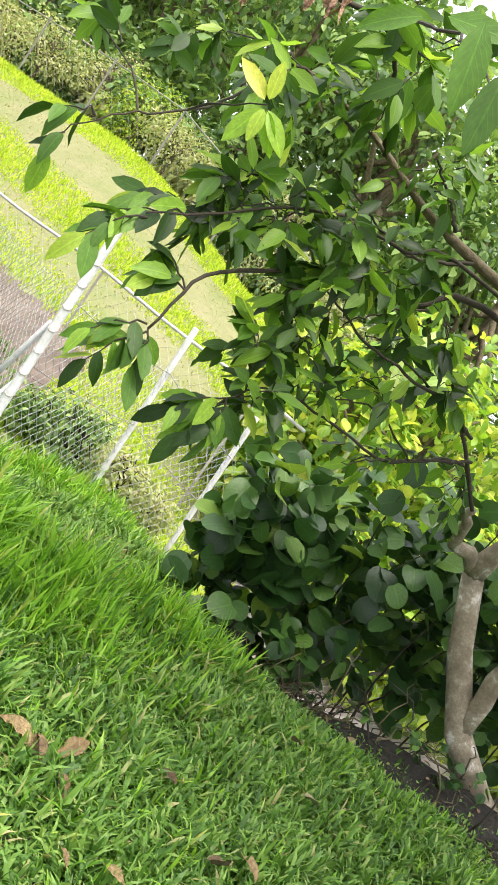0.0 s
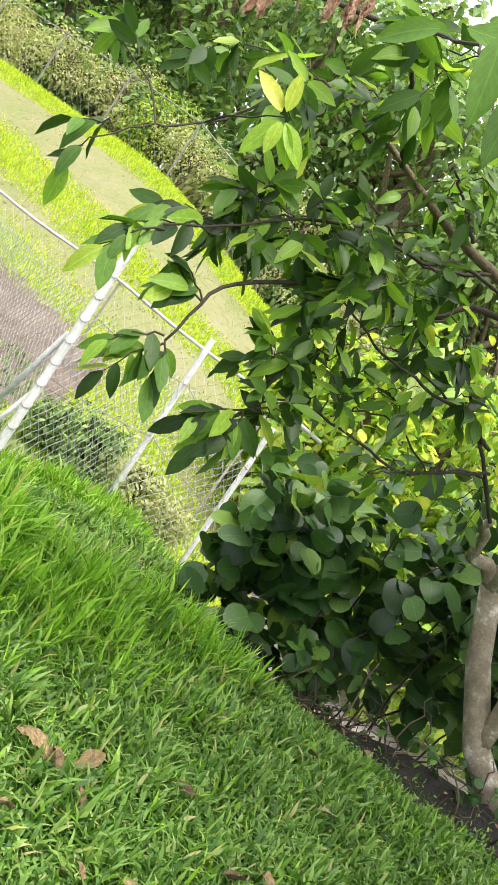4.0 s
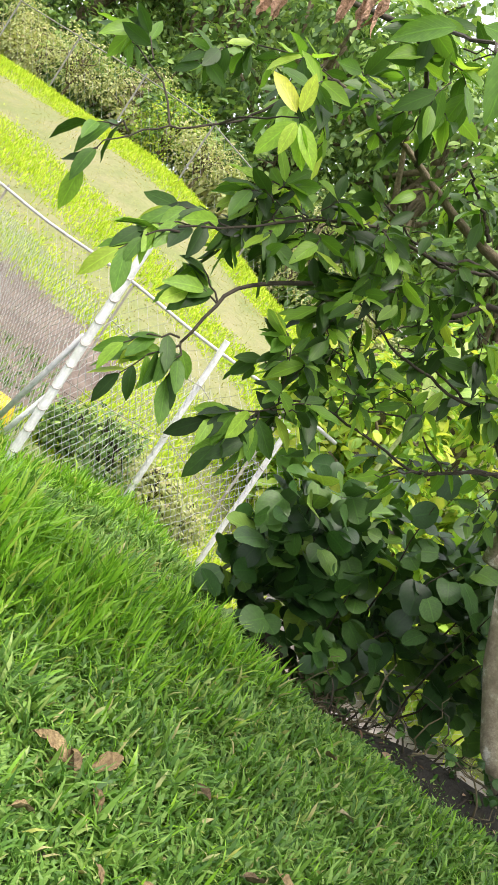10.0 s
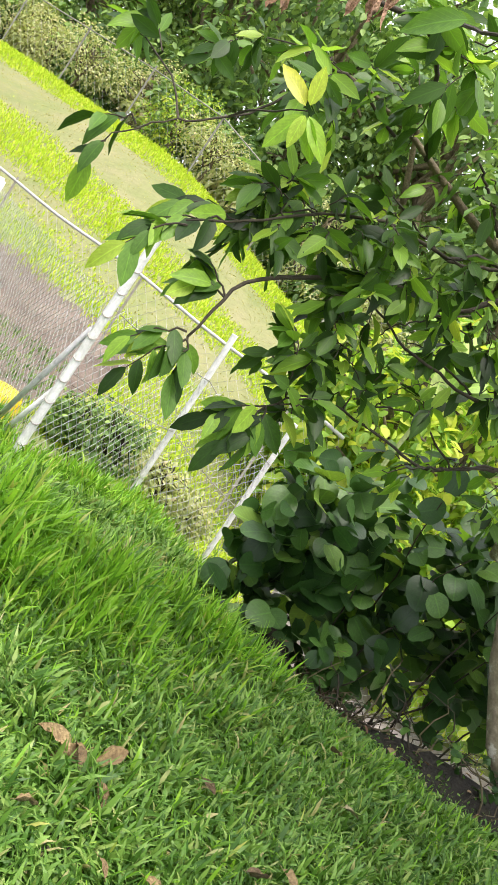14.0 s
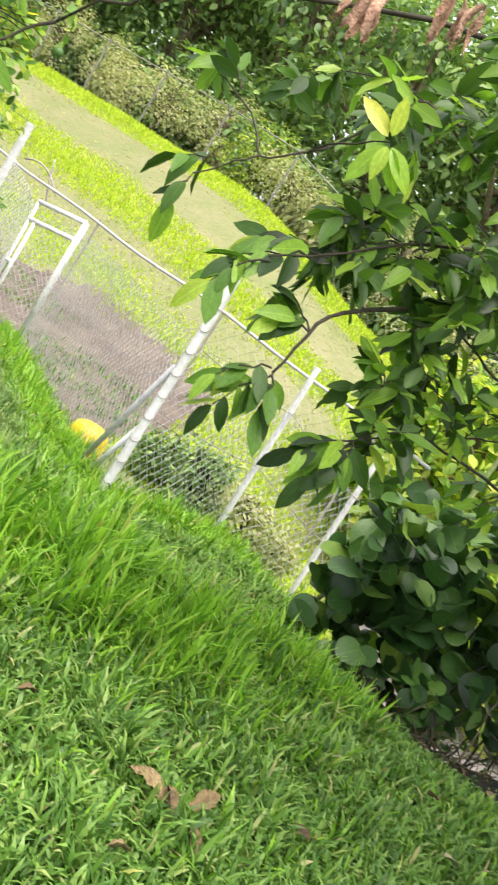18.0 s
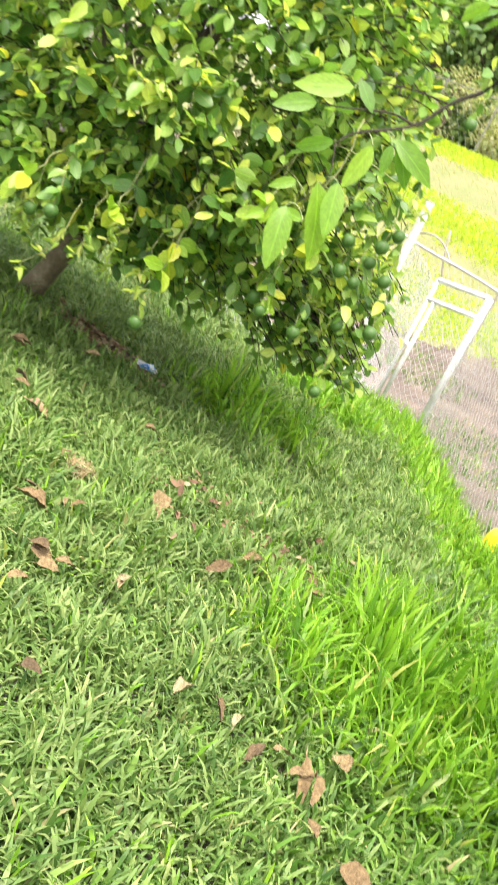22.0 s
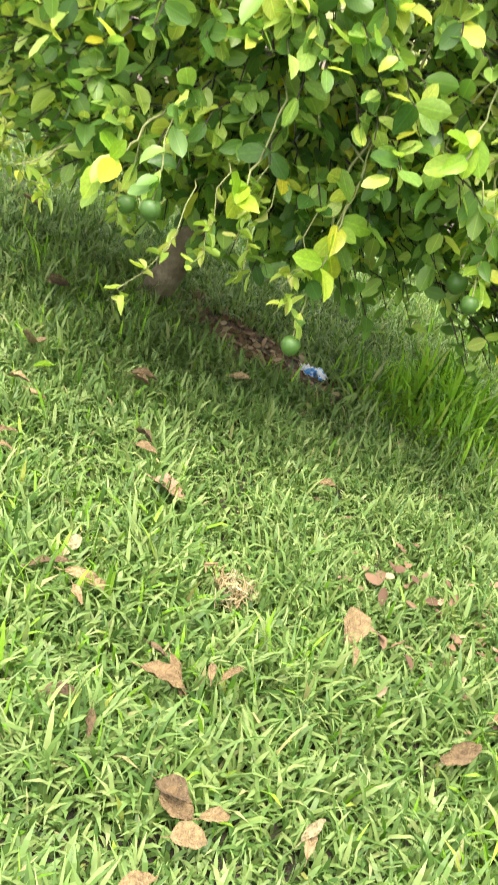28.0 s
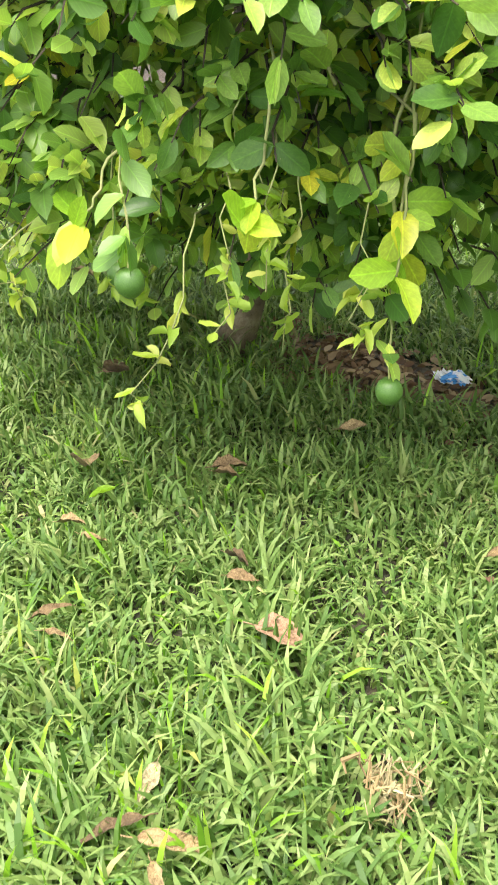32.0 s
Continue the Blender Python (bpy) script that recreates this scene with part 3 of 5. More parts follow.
for name_, sel, mat_, label_ in (("grass", ~high & ~lit, GRASS, "green lawn grass under the broad-leaved tree, coloured deeper for shade"), ("worn_grass", ~high & lit, LIT_GRASS, "paler lawn grass coloured for open light, short and trodden in places")):
    grass(name_, gx_[sel], gy_[sel], blade[sel], wide[sel] * (1.0 if mat_ is LIT_GRASS else 1.3), mat_, label_, 0.72)
grass("tall_grass", gx_[high], gy_[high], blade[high] * 1.1, wide[high], TALL, "upright tufts of long bright green grass, and the fence edge coloured as if sunlit", 0.48)
sx, sy = RNG.normal(-0.05, 0.24, 2600), RNG.normal(4.75, 0.16, 2600)
grass("dry_grass", sx, sy, 0.055 * RNG.uniform(0.5, 1.5, 2600), 0.008 * RNG.uniform(0.5, 1.3, 2600), DRYLAWN, "flattened straw-coloured grass on a trodden patch", 0.95)
ox, oy = scatter(125000, -9.0, 6.0, -5.0, 8.0)
keep = (oy < 1.75) | ((ox > 2.3) & (oy < 4.2)) | ((ox < -5.2) & ~in_run(ox, oy))
ox, oy = ox[keep], oy[keep]
grass("lawn", ox, oy, 0.1 * RNG.uniform(0.45, 1.5, len(ox)), 0.014 * RNG.uniform(0.6, 1.4, len(ox)), LIT_GRASS, "green lawn grass round the garden", 0.7)
wx, wy = scatter(26000, -9, 5, 5, 12)
keep = in_run(wx, wy) & (upslope(wx, wy) < 0.0) & ((np.sin(1.9 * wx) * np.sin(1.6 * wy + 1) > 0.1) | ((wx > -1.9) & (upslope(wx, wy) < -0.9) & (np.sin(5 * wx) * np.sin(4 * wy) > -0.2)))
wx, wy = wx[keep], wy[keep]
grass("weeds", wx, wy, 0.08 * RNG.uniform(0.4, 1.4, len(wx)), np.full(len(wx), 0.012), GRASS, "sparse green weeds on the earth of the run", 0.5)
bx, by = scatter(340000, -18, 6, 5.7, 20)
bn = upslope(bx, by)
keep = (bn > soil_top(bx, by) + 0.12 * np.sin(4.1 * bx) + RNG.normal(0, 0.12, len(bx))) & (bn < 7) & (np.abs(bx + 4) < 12) & in_run(bx, by)
bx, by, bn = bx[keep], by[keep], bn[keep]
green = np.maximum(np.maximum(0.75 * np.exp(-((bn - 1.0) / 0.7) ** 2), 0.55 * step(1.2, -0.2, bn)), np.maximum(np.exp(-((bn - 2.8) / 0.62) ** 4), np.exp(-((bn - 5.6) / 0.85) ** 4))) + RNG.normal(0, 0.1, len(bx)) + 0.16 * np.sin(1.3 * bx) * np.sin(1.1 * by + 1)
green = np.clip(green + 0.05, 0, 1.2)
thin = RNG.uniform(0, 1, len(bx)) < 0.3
for name_, sel, mat_, label_ in (("bank_grass", green > 0.4, LAWN, "bright grass in strips on the bank, full sun put into its colour"), ("dry_bank_grass", (green <= 0.4) & thin, DRYLAWN, "short dry yellowish grass on the bank")):
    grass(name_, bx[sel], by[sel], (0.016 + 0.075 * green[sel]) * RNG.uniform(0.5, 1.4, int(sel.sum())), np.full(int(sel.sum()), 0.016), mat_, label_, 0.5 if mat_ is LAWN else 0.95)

# brown mulch on the bare earth beside the trunk and at the edge of the lawn
MULCH = plant_material("mulch_flake", [(0.0, (0.11, 0.06, 0.035)), (0.6, (0.24, 0.15, 0.085)), (1.0, (0.42, 0.32, 0.2))], 0.8, 0.05, vein=0)
mx = np.concatenate([RNG.normal(-3.4, 0.36, 1500), RNG.uniform(0.7, 2.3, 60), RNG.normal(-1.6, 0.3, 160)])
my = np.concatenate([RNG.normal(4.25, 0.15, 1500), lawn_edge(mx[1500:1560]) + RNG.normal(0.1, 0.12, 60), RNG.normal(3.42, 0.14, 160)])
d_ = RNG.normal(0, 1, (len(mx), 3)) * (1, 1, 0.25)
flakes = leaf_mass("mulch", OVAL, MULCH, np.stack([mx, my, ground(mx, my) + 0.012 + np.where(np.arange(len(mx)) > 1560, 0.05, 0)], 1), d_, np.tile((0.0, 0.0, 1.0), (len(mx), 1)) + RNG.normal(0, 0.4, (len(mx), 3)), RNG.uniform(0.015, 0.05, len(mx)))
tagged(put("mulch", flakes), "crumbled brown leaf mulch on bare earth", "mulch", kind="stuff")

# ---- citrus tree ----
def limb(points, r0, r1, sides=8):
    return tube(points, np.linspace(r0, r1, len(points)), sides)


LT = np.array([-3.82, 4.04, 0.0])
citrus = thing("citrus_tree", tuple(LT), "bushy green citrus tree with hanging unripe fruit", "tree")
crotch = LT + (0.14, 0.12, 0.5)
v, f = limb(np.array([LT + (-0.02, -0.02, -0.06), LT + (0.02, 0.01, 0.05), LT + (0.07, 0.06, 0.25), crotch]), 0.075, 0.048, 12)
DARK_BARK = rough_material("brown_bark", [(0.3, (0.075, 0.06, 0.03)), (0.55, (0.14, 0.115, 0.06)), (0.72, (0.24, 0.21, 0.13))], 14, bump=0.8, dist=0.01, fine=70)
citrus_trunk = put("trunk", mesh_of("trunk", v, f, DARK_BARK, smooth=True), citrus)
twigs, leaf_groups = [], []
LC, LR = np.array([-3.72, 4.2, 1.35]), np.array([1.5, 1.2, 1.45])
for k in range(26):
    a = k * 2.399
    el = -0.45 + 1.75 * ((k * 0.618) % 1.0)
    d = np.array([math.cos(a) * math.cos(el), math.sin(a) * math.cos(el), math.sin(el)])
    end = LC + d * LR * RNG.uniform(0.6, 0.8)
    mid_ = crotch + (end - crotch) * 0.5 + (0, 0, 0.25)
    path = np.concatenate([curve_between(crotch, mid_, 0, 4, 0.03), curve_between(mid_, end, -0.05, 4, 0.03)[1:]])
    put("limb", mesh_of("limb", *limb(path, 0.018, 0.005, 6), TWIG, smooth=True), citrus_trunk)
for k in range(3500):
    d = RNG.normal(0, 1, 3)
    d[2] = d[2] * 0.9 + 0.15
    d /= np.linalg.norm(d)
    out = LC + d * LR * RNG.uniform(0.7, 1.05) * (0.92 if d[0] > 0 else 1.0, 1, 1)
    out[2] = max(out[2], 0.46 + 0.1 * math.sin(3 * out[0]) + RNG.uniform(0, 0.2))
    inn = out - d * np.array([1, 1, 0.5]) * RNG.uniform(0.18, 0.34) + (0, 0, RNG.uniform(-0.04, 0.08))
    path = curve_between(inn, out, -0.03, 4, 0.012)
    twigs.append(tube(path, [0.004, 0.003, 0.0025, 0.0015], 4))
    leaf_groups.append(leaves_on(path, 8, 0.07, 1.0, -0.05, jitter=0.45))
for k in range(330):
    d = np.array([0.69, -0.72, -0.32]) + RNG.normal(0, 0.42, 3)
    d /= np.linalg.norm(d)
    out = LC + d * LR * RNG.uniform(0.88, 1.03)
    out[2] = max(out[2], RNG.uniform(0.62, 0.9))
    path = curve_between(out - d * (0.22, 0.22, 0.05) + (0, 0, RNG.uniform(0, 0.1)), out, -0.02, 4, 0.012)
    twigs.append(tube(path, [0.004, 0.003, 0.0025, 0.0015], 4))
    leaf_groups.append(leaves_on(path, 8, 0.078, 1.0, 0.05, jitter=0.45))
for k in range(210):
    out = np.array([-2.5 + RNG.normal(0, 0.1), 4.8 + RNG.normal(0, 0.2), RNG.uniform(0.28, 0.85)])
    path = curve_between(out + ((LC - out) * (0.16, 0.16, 0.05)) + (0, 0, RNG.uniform(0.02, 0.16)), out, -0.02, 4, 0.012)
    twigs.append(tube(path, [0.004, 0.003, 0.0025, 0.0015], 4))
    leaf_groups.append(leaves_on(path, 7, 0.07, 1.0, 0.1, jitter=0.45))
put("branchwork", mesh_of("branchwork", *joined(twigs), TWIG), citrus)["kind"] = "stuff"
pl, dr, fc, sz = stack(leaf_groups)
near = np.argsort(np.linalg.norm(pl - np.array([-2.4, 3.0, 0.7]), axis=1))
put("foliage", leaf_mass("foliage", OVAL, plant_material("citrus_leaf", LIME, 0.32, 0.42), pl[near[300:]], dr[near[300:]], fc[near[300:]], sz[near[300:]]), citrus)["kind"] = "stuff"
leaf_parts("leaf", OVAL, plant_material("citrus_leaf_near", LIME, 0.32, 0.42, island=False), citrus, pl[near[:300]], dr[near[:300]], fc[near[:300]], sz[near[:300]])

# ---- broad-leaved tree with long leaves ----
BT = np.array([2.15, 4.2, 0.0])
broad = thing("broadleaf_tree", tuple(BT), "leafy tree with long dark green leaves and a crooked pale trunk", "tree")
trunk_path = np.array([BT + (0.03, 0, -0.1), BT, (2.0, 4.28, 0.09), (1.78, 4.38, 0.27), (1.56, 4.45, 0.6), (1.4, 4.5, 0.93)])
v, f = limb(trunk_path, 0.085, 0.055, 14)
put("trunk", mesh_of("trunk", v, f, BARK, smooth=True), broad, "pale crooked trunk with lichen")
main = [
    ((1.4, 4.5, 0.93), (1.21, 4.4, 1.0), (1.1, 4.1, 1.2), 0.045),
    ((1.4, 4.5, 0.93), (1.45, 4.3, 1.25), (1.3, 3.9, 1.9), 0.06),
    ((1.78, 4.38, 0.27), (1.75, 4.3, 0.85), (1.7, 3.9, 1.7), 0.055),
    ((1.3, 3.9, 1.9), (0.9, 3.5, 2.6), (0.3, 3.0, 3.0), 0.04),
    ((1.3, 3.9, 1.9), (1.6, 3.2, 2.5), (1.4, 2.3, 2.8), 0.025),
    ((1.7, 3.9, 1.7), (2.1, 3.3, 2.4), (2.3, 2.4, 2.75), 0.025),
    ((-0.3, 2.95, 2.3), (-1.2, 2.9, 1.98), (-1.5, 2.88, 1.66), 0.009),
]
boughs = [
    ([(1.3, 3.9, 1.9), (0.4, 3.72, 2.01), (0.16, 3.62, 2.03), (-0.09, 3.53, 2.1), (-0.32, 3.43, 2.14), (-0.5, 3.3, 2.13)], 0.027, 0.003),
    ([(1.3, 3.9, 1.9), (0.52, 3.8, 1.88), (0.35, 3.68, 1.74), (0.18, 3.57, 1.71), (-0.04, 3.35, 1.59), (-0.26, 2.98, 1.44), (-0.32, 2.82, 1.31), (-0.34, 2.75, 1.16)], 0.015, 0.004),
    ([(-0.22, 3.35, 2.06), (-0.48, 3.15, 2.09), (-0.56, 3.01, 1.86), (-0.65, 2.88, 1.72), (-0.77, 2.81, 1.61), (-0.85, 2.74, 1.48)], 0.006, 0.002),
    ([(1.1, 4.1, 1.2), (0.77, 3.87, 1.48), (0.48, 3.67, 1.5), (0.19, 3.46, 1.52), (-0.02, 3.27, 1.59)], 0.01, 0.003),
    ([(1.1, 4.1, 1.2), (0.92, 4.05, 1.34), (0.63, 3.82, 1.18), (0.31, 3.51, 1.19), (0.07, 3.21, 1.2), (-0.04, 2.99, 1.1)], 0.009, 0.003),
    ([(1.3, 3.9, 1.9), (0.37, 3.63, 1.95), (0.19, 3.52, 1.86), (-0.06, 3.31, 1.81), (-0.26, 3.08, 1.68), (-0.42, 2.9, 1.52), (-0.53, 2.74, 1.43)], 0.009, 0.003),
    ([(-0.09, 3.48, 2.08), (-0.2, 3.2, 2.24), (-0.3, 2.95, 2.3)], 0.01, 0.007),
]
thin_boughs = [
    ([(0.42, 3.71, 1.99), (0.2, 3.6, 1.86), (-0.01, 3.5, 1.89), (-0.19, 3.4, 1.92)], 0.008, 0.002),
    ([(0.93, 3.93, 1.37), (0.69, 3.81, 1.23), (0.45, 3.58, 1.09)], 0.008, 0.002),
    ([(0.87, 3.94, 1.45), (0.71, 3.84, 1.49), (0.55, 3.75, 1.52), (0.36, 3.65, 1.55), (0.23, 3.55, 1.54)], 0.009, 0.002),
    ([(0.69, 3.81, 1.23), (0.48, 3.72, 1.32), (0.29, 3.61, 1.27), (0.23, 3.5, 1.21)], 0.005, 0.002),
    ([(0.81, 3.84, 1.45), (0.69, 3.85, 1.55), (0.56, 3.87, 1.69)], 0.007, 0.002),
    ([(0.29, 3.67, 2.04), (0.19, 3.63, 2.12), (0.07, 3.54, 2.19)], 0.009, 0.004),
    ([(0.38, 3.68, 1.75), (0.24, 3.56, 1.63), (0.14, 3.44, 1.51), (0.1, 3.32, 1.38)], 0.004, 0.0015),
    ([(0.29, 3.61, 1.27), (0.34, 3.63, 1.39), (0.45, 3.64, 1.49)], 0.003, 0.0015),
]


def flowing(points, n=24):
    """A smooth line through a few points."""
    p = np.asarray(points, float)
    p = np.concatenate([2 * p[:1] - p[1:2], p, 2 * p[-1:] - p[-2:-1]])
    out = []
    for u in np.linspace(0, len(points) - 1 - 1e-6, n):
        i = int(u)
        f = u - i
        a, b, c, d = p[i:i + 4]
        out.append(0.5 * (2 * b + (c - a) * f + (2 * a - 5 * b + 4 * c - d) * f * f + (3 * b - a - 3 * c + d) * f ** 3))
    return np.array(out)


limb_obs = []
for a, b, c, r in main:
    v, f = limb(np.concatenate([curve_between(a, b, -0.03, 5, 0.012), curve_between(b, c, -0.03, 5, 0.012)[1:]]), r, r * 0.45, 8)
    limb_obs.append(put("limb", mesh_of("limb", v, f, BARK if r > 0.02 else TWIG, smooth=True), broad))
knots, owner = [], []
for pts, r0, r1 in boughs + thin_boughs:
    path = flowing(pts)
    path[1:-1] += RNG.normal(0, 0.0045, path[1:-1].shape)
    limb_obs.append(put("limb", mesh_of("limb", *limb(path, r0, r1, 8), DARK_BARK if r0 > 0.02 else TWIG, smooth=True), broad))
    knots += list(path[3:])
    owner += [len(limb_obs) - 1] * (len(path) - 3)
for k in (3, 4, 5, 6):
    knots.append(np.array(main[k][2]))
    owner.append(k)
knots = np.array(knots)


def spray(root, tip, count, size, droop=0.25, wild=0.18):
    """Leaves in two ranks along a drooping twig, the last one at its tip."""
    path = curve_between(root, tip, -0.02, 6, 0.005)
    u = np.linspace(0.25, 1.0, count) * 5
    i = np.minimum(u.astype(int), 4)
    p = path[i] + (path[i + 1] - path[i]) * (u - i)[:, None]
    tan = path[i + 1] - path[i]
    tan /= np.linalg.norm(tan, axis=1)[:, None]
    out = np.cross(tan, (0.0, -0.45, 0.9))
    out /= np.linalg.norm(out, axis=1)[:, None]
    way = np.where(np.arange(count) % 2, 1.0, -1.0)
    way[-1] = 0
    d = tan * 0.75 + out * (way * RNG.uniform(0.35, 0.85, count))[:, None] + RNG.normal(0, wild, (count, 3))
    d[:, 2] -= droop * RNG.uniform(0.2, 1.4, count)
    face = np.tile((0.0, -0.5, 0.9), (count, 1)) + RNG.normal(0, 0.25 + wild, (count, 3))
    return path, (p, d, face, size * RNG.uniform(0.75, 1.15, count))


leaf_groups = []
hanging = [
    ((-0.45, 2.85, 1.49), (-0.7, 2.63, 1.3), 9), ((-0.52, 2.74, 1.42), (-0.68, 2.6, 1.2), 8), ((-0.35, 2.75, 1.17), (-0.53, 2.59, 1.02), 7),
    ((-0.34, 2.75, 1.15), (-0.47, 2.57, 0.91), 9), ((-0.34, 2.75, 1.16), (-0.29, 2.67, 0.99), 6), ((-0.04, 2.99, 1.1), (-0.12, 2.9, 0.84), 9),
    ((-0.04, 2.99, 1.1), (-0.01, 2.91, 0.9), 7), ((-0.42, 2.9, 1.52), (-0.71, 2.78, 1.42), 10), ((-0.32, 3.14, 1.76), (-0.58, 2.96, 1.57), 10),
    ((-0.26, 3.08, 1.68), (-0.49, 2.95, 1.47), 9), ((-0.32, 2.82, 1.31), (-0.49, 2.76, 1.28), 8), ((-0.82, 2.81, 1.57), (-0.98, 2.75, 1.5), 6),
    ((-0.85, 2.74, 1.48), (-0.86, 2.73, 1.37), 3), ((-0.32, 2.82, 1.31), (-0.52, 2.83, 1.39), 9), ((-0.04, 2.99, 1.1), (-0.24, 2.91, 0.91), 8),
]
for root, tip, count in hanging:
    tip = np.array(root) + (np.array(tip) - root) * 0.62
    path, leaves_ = spray(root, tip, count, 0.128)
    near_limb = owner[int(np.argmin(np.linalg.norm(knots - np.array(root), axis=1)))]
    put("twig", mesh_of("twig", *tube(path, np.linspace(0.004, 0.0015, 6), 5), TWIG), limb_obs[near_limb])
    leaf_groups.append(leaves_)
first = sum(len(g[0]) for g in leaf_groups)
lobes = [
    ((-0.42, 3.08, 1.66), 0.13, 420), ((-0.25, 3.18, 1.66), 0.18, 420), ((-0.01, 3.51, 1.79), 0.24, 300), ((0.09, 3.56, 2.11), 0.18, 200), ((-0.02, 3.25, 1.46), 0.15, 420),
    ((-0.08, 3.06, 1.25), 0.12, 380), ((0.04, 3.04, 1.12), 0.1, 420), ((0.17, 3.43, 1.31), 0.14, 400), ((-0.44, 3.04, 2.04), 0.21, 200), ((-0.2, 3.16, 2.14), 0.23, 220),
    ((-0.12, 2.77, 2.23), 0.17, 300), ((-0.86, 3.44, 2.07), 0.18, 100), ((0.33, 3.7, 1.71), 0.18, 120), ((0.62, 3.87, 1.54), 0.16, 100), ((0.54, 4.0, 1.09), 0.15, 130),
    ((-0.6, 3.32, 1.9), 0.11, 200), ((-0.37, 3.05, 1.5), 0.1, 420), ((0.95, 4.23, 1.18), 0.2, 110), ((-1.06, 3.1, 1.82), 0.07, 300),
]
lobes += [((0.36, 3.65, 1.55), 0.11, 110), ((0.51, 3.67, 1.71), 0.12, 110), ((0.71, 3.84, 1.49), 0.12, 60), ((0.48, 3.72, 1.32), 0.12, 90), ((0.72, 3.85, 1.26), 0.12, 60), ((-0.02, 3.14, 1.6), 0.09, 420), ((0.13, 3.35, 1.7), 0.1, 380), ((0.3, 3.46, 1.79), 0.1, 300), ((-0.05, 3.25, 1.74), 0.1, 380), ((0.05, 3.22, 1.33), 0.1, 300)]
bits, high_groups = [], []
for c, r, fill in lobes:
    c = np.array(c)
    at_ = int(np.argmin(np.linalg.norm(knots - c, axis=1)))
    spine = curve_between(knots[at_], c, -0.03, 6, 0.008)
    put("twig", mesh_of("twig", *tube(spine, np.linspace(0.0035, 0.002, 6), 6), TWIG), limb_obs[owner[at_]])
    for k in range(int(0.8 * fill * r * r) + 2):
        d = RNG.normal(0, 1, 3)
        d *= RNG.uniform(0.35, 1) ** 0.5 / np.linalg.norm(d)
        tip = c + d * r * (1, 1.5, 1)
        root = spine[int(RNG.integers(2, 6))] + (tip - spine[-1]) * 0.35
        path, leaves_ = spray(root, tip, 6, 0.12, 0.2, 0.42)
        bits.append(tube(path, np.linspace(0.003, 0.0013, 6), 4))
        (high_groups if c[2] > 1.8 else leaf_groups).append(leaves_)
# unseen rest of the crown over the lawn, added for the shade it casts
high_knots = np.concatenate([np.linspace(main[k][1], main[k][2], 6) for k in (3, 4, 5)])
for k in range(760):
    e = np.array((RNG.uniform(0.85, 3.0), RNG.uniform(1.9, 4.4), RNG.uniform(2.35, 3.2)) if k > 240 else (RNG.uniform(0.45, 1.6), RNG.uniform(1.3, 3.2), RNG.uniform(2.5, 3.1)))
    root = high_knots[int(np.argmin(np.linalg.norm(high_knots - e, axis=1) + RNG.uniform(0, 0.3, len(high_knots))))]
    path, leaves_ = spray(root + (e - root) * 0.6, e, 12, 0.11)
    bits.append(tube(curve_between(root, e, -0.03, 6, 0.007), np.linspace(0.0036, 0.0014, 6), 4))
    leaf_groups.append(leaves_)
put("branchwork", mesh_of("branchwork", *joined(bits), TWIG), broad)["kind"] = "stuff"
pl, dr, fc, sz = stack(leaf_groups)
WIDE = [leaf_shape((0.1, 0.18, 0.2, 0.15, 0.06), (0.1, 0.28, 0.5, 0.75, 0.91), fo, cu, 0.01) for fo, cu in ((0.25, 0.15), (0.4, 0.3), (0.15, 0.05))]
put("foliage", leaf_mass("foliage", LONG, plant_material("long_leaf", AVO, 0.42, 0.4, gloss=0.4), pl[first:], dr[first:], fc[first:], sz[first:]), broad)["kind"] = "stuff"
# leaves of the upper lobes: a lighter copy with sunlight put into the colour
put("fresh_foliage", leaf_mass("fresh_foliage", LONG, plant_material("lit_upper_leaf", AVO[1:4] + [(1.0, (0.42, 0.54, 0.09))], 0.4, 0.45, gloss=0.4), *stack(high_groups)), broad)["kind"] = "stuff"
leaf_parts("leaf", WIDE, plant_material("long_leaf_near", AVO, 0.45, 0.34, island=False, gloss=0.3), broad, pl[:first], dr[:first], fc[:first], sz[:first])

# big leaves on a twig close overhead
over_twig = curve_between((-0.14, 2.3, 2.16), (0.04, 1.72, 1.96), -0.03, 7, 0.01)
put("twig", mesh_of("twig", *tube(over_twig, np.linspace(0.005, 0.002, 7), 6), TWIG), limb_obs[len(main) + len(boughs) - 1])
over_twig2 = curve_between((-0.3, 2.95, 2.3), (-0.14, 2.3, 2.16), -0.01, 4, 0.005)
put("twig", mesh_of("twig", *tube(over_twig2, 0.005, 6), TWIG), limb_obs[len(main) + len(boughs) - 1])
spots = np.array([(-0.03, 1.7, 2.03), (0.05, 1.69, 1.98), (-0.09, 1.75, 2.02), (0.02, 1.74, 2.08), (-0.13, 1.8, 2.01)])
aims = np.array([(0.3, -0.1, -1.0), (0.15, 0.0, -1.0), (0.8, -0.2, 0.15), (-0.3, 0.1, -0.8), (-0.7, 0.0, -0.5)])
leaf_parts("leaf", WIDE, plant_material("big_leaf", AVO[:3], 0.36, 0.35, island=False), broad, spots, aims, np.tile((0.1, -1.0, 0.3), (5, 1)), np.array([0.16, 0.15, 0.13, 0.12, 0.12]), "large glossy green leaf close overhead")

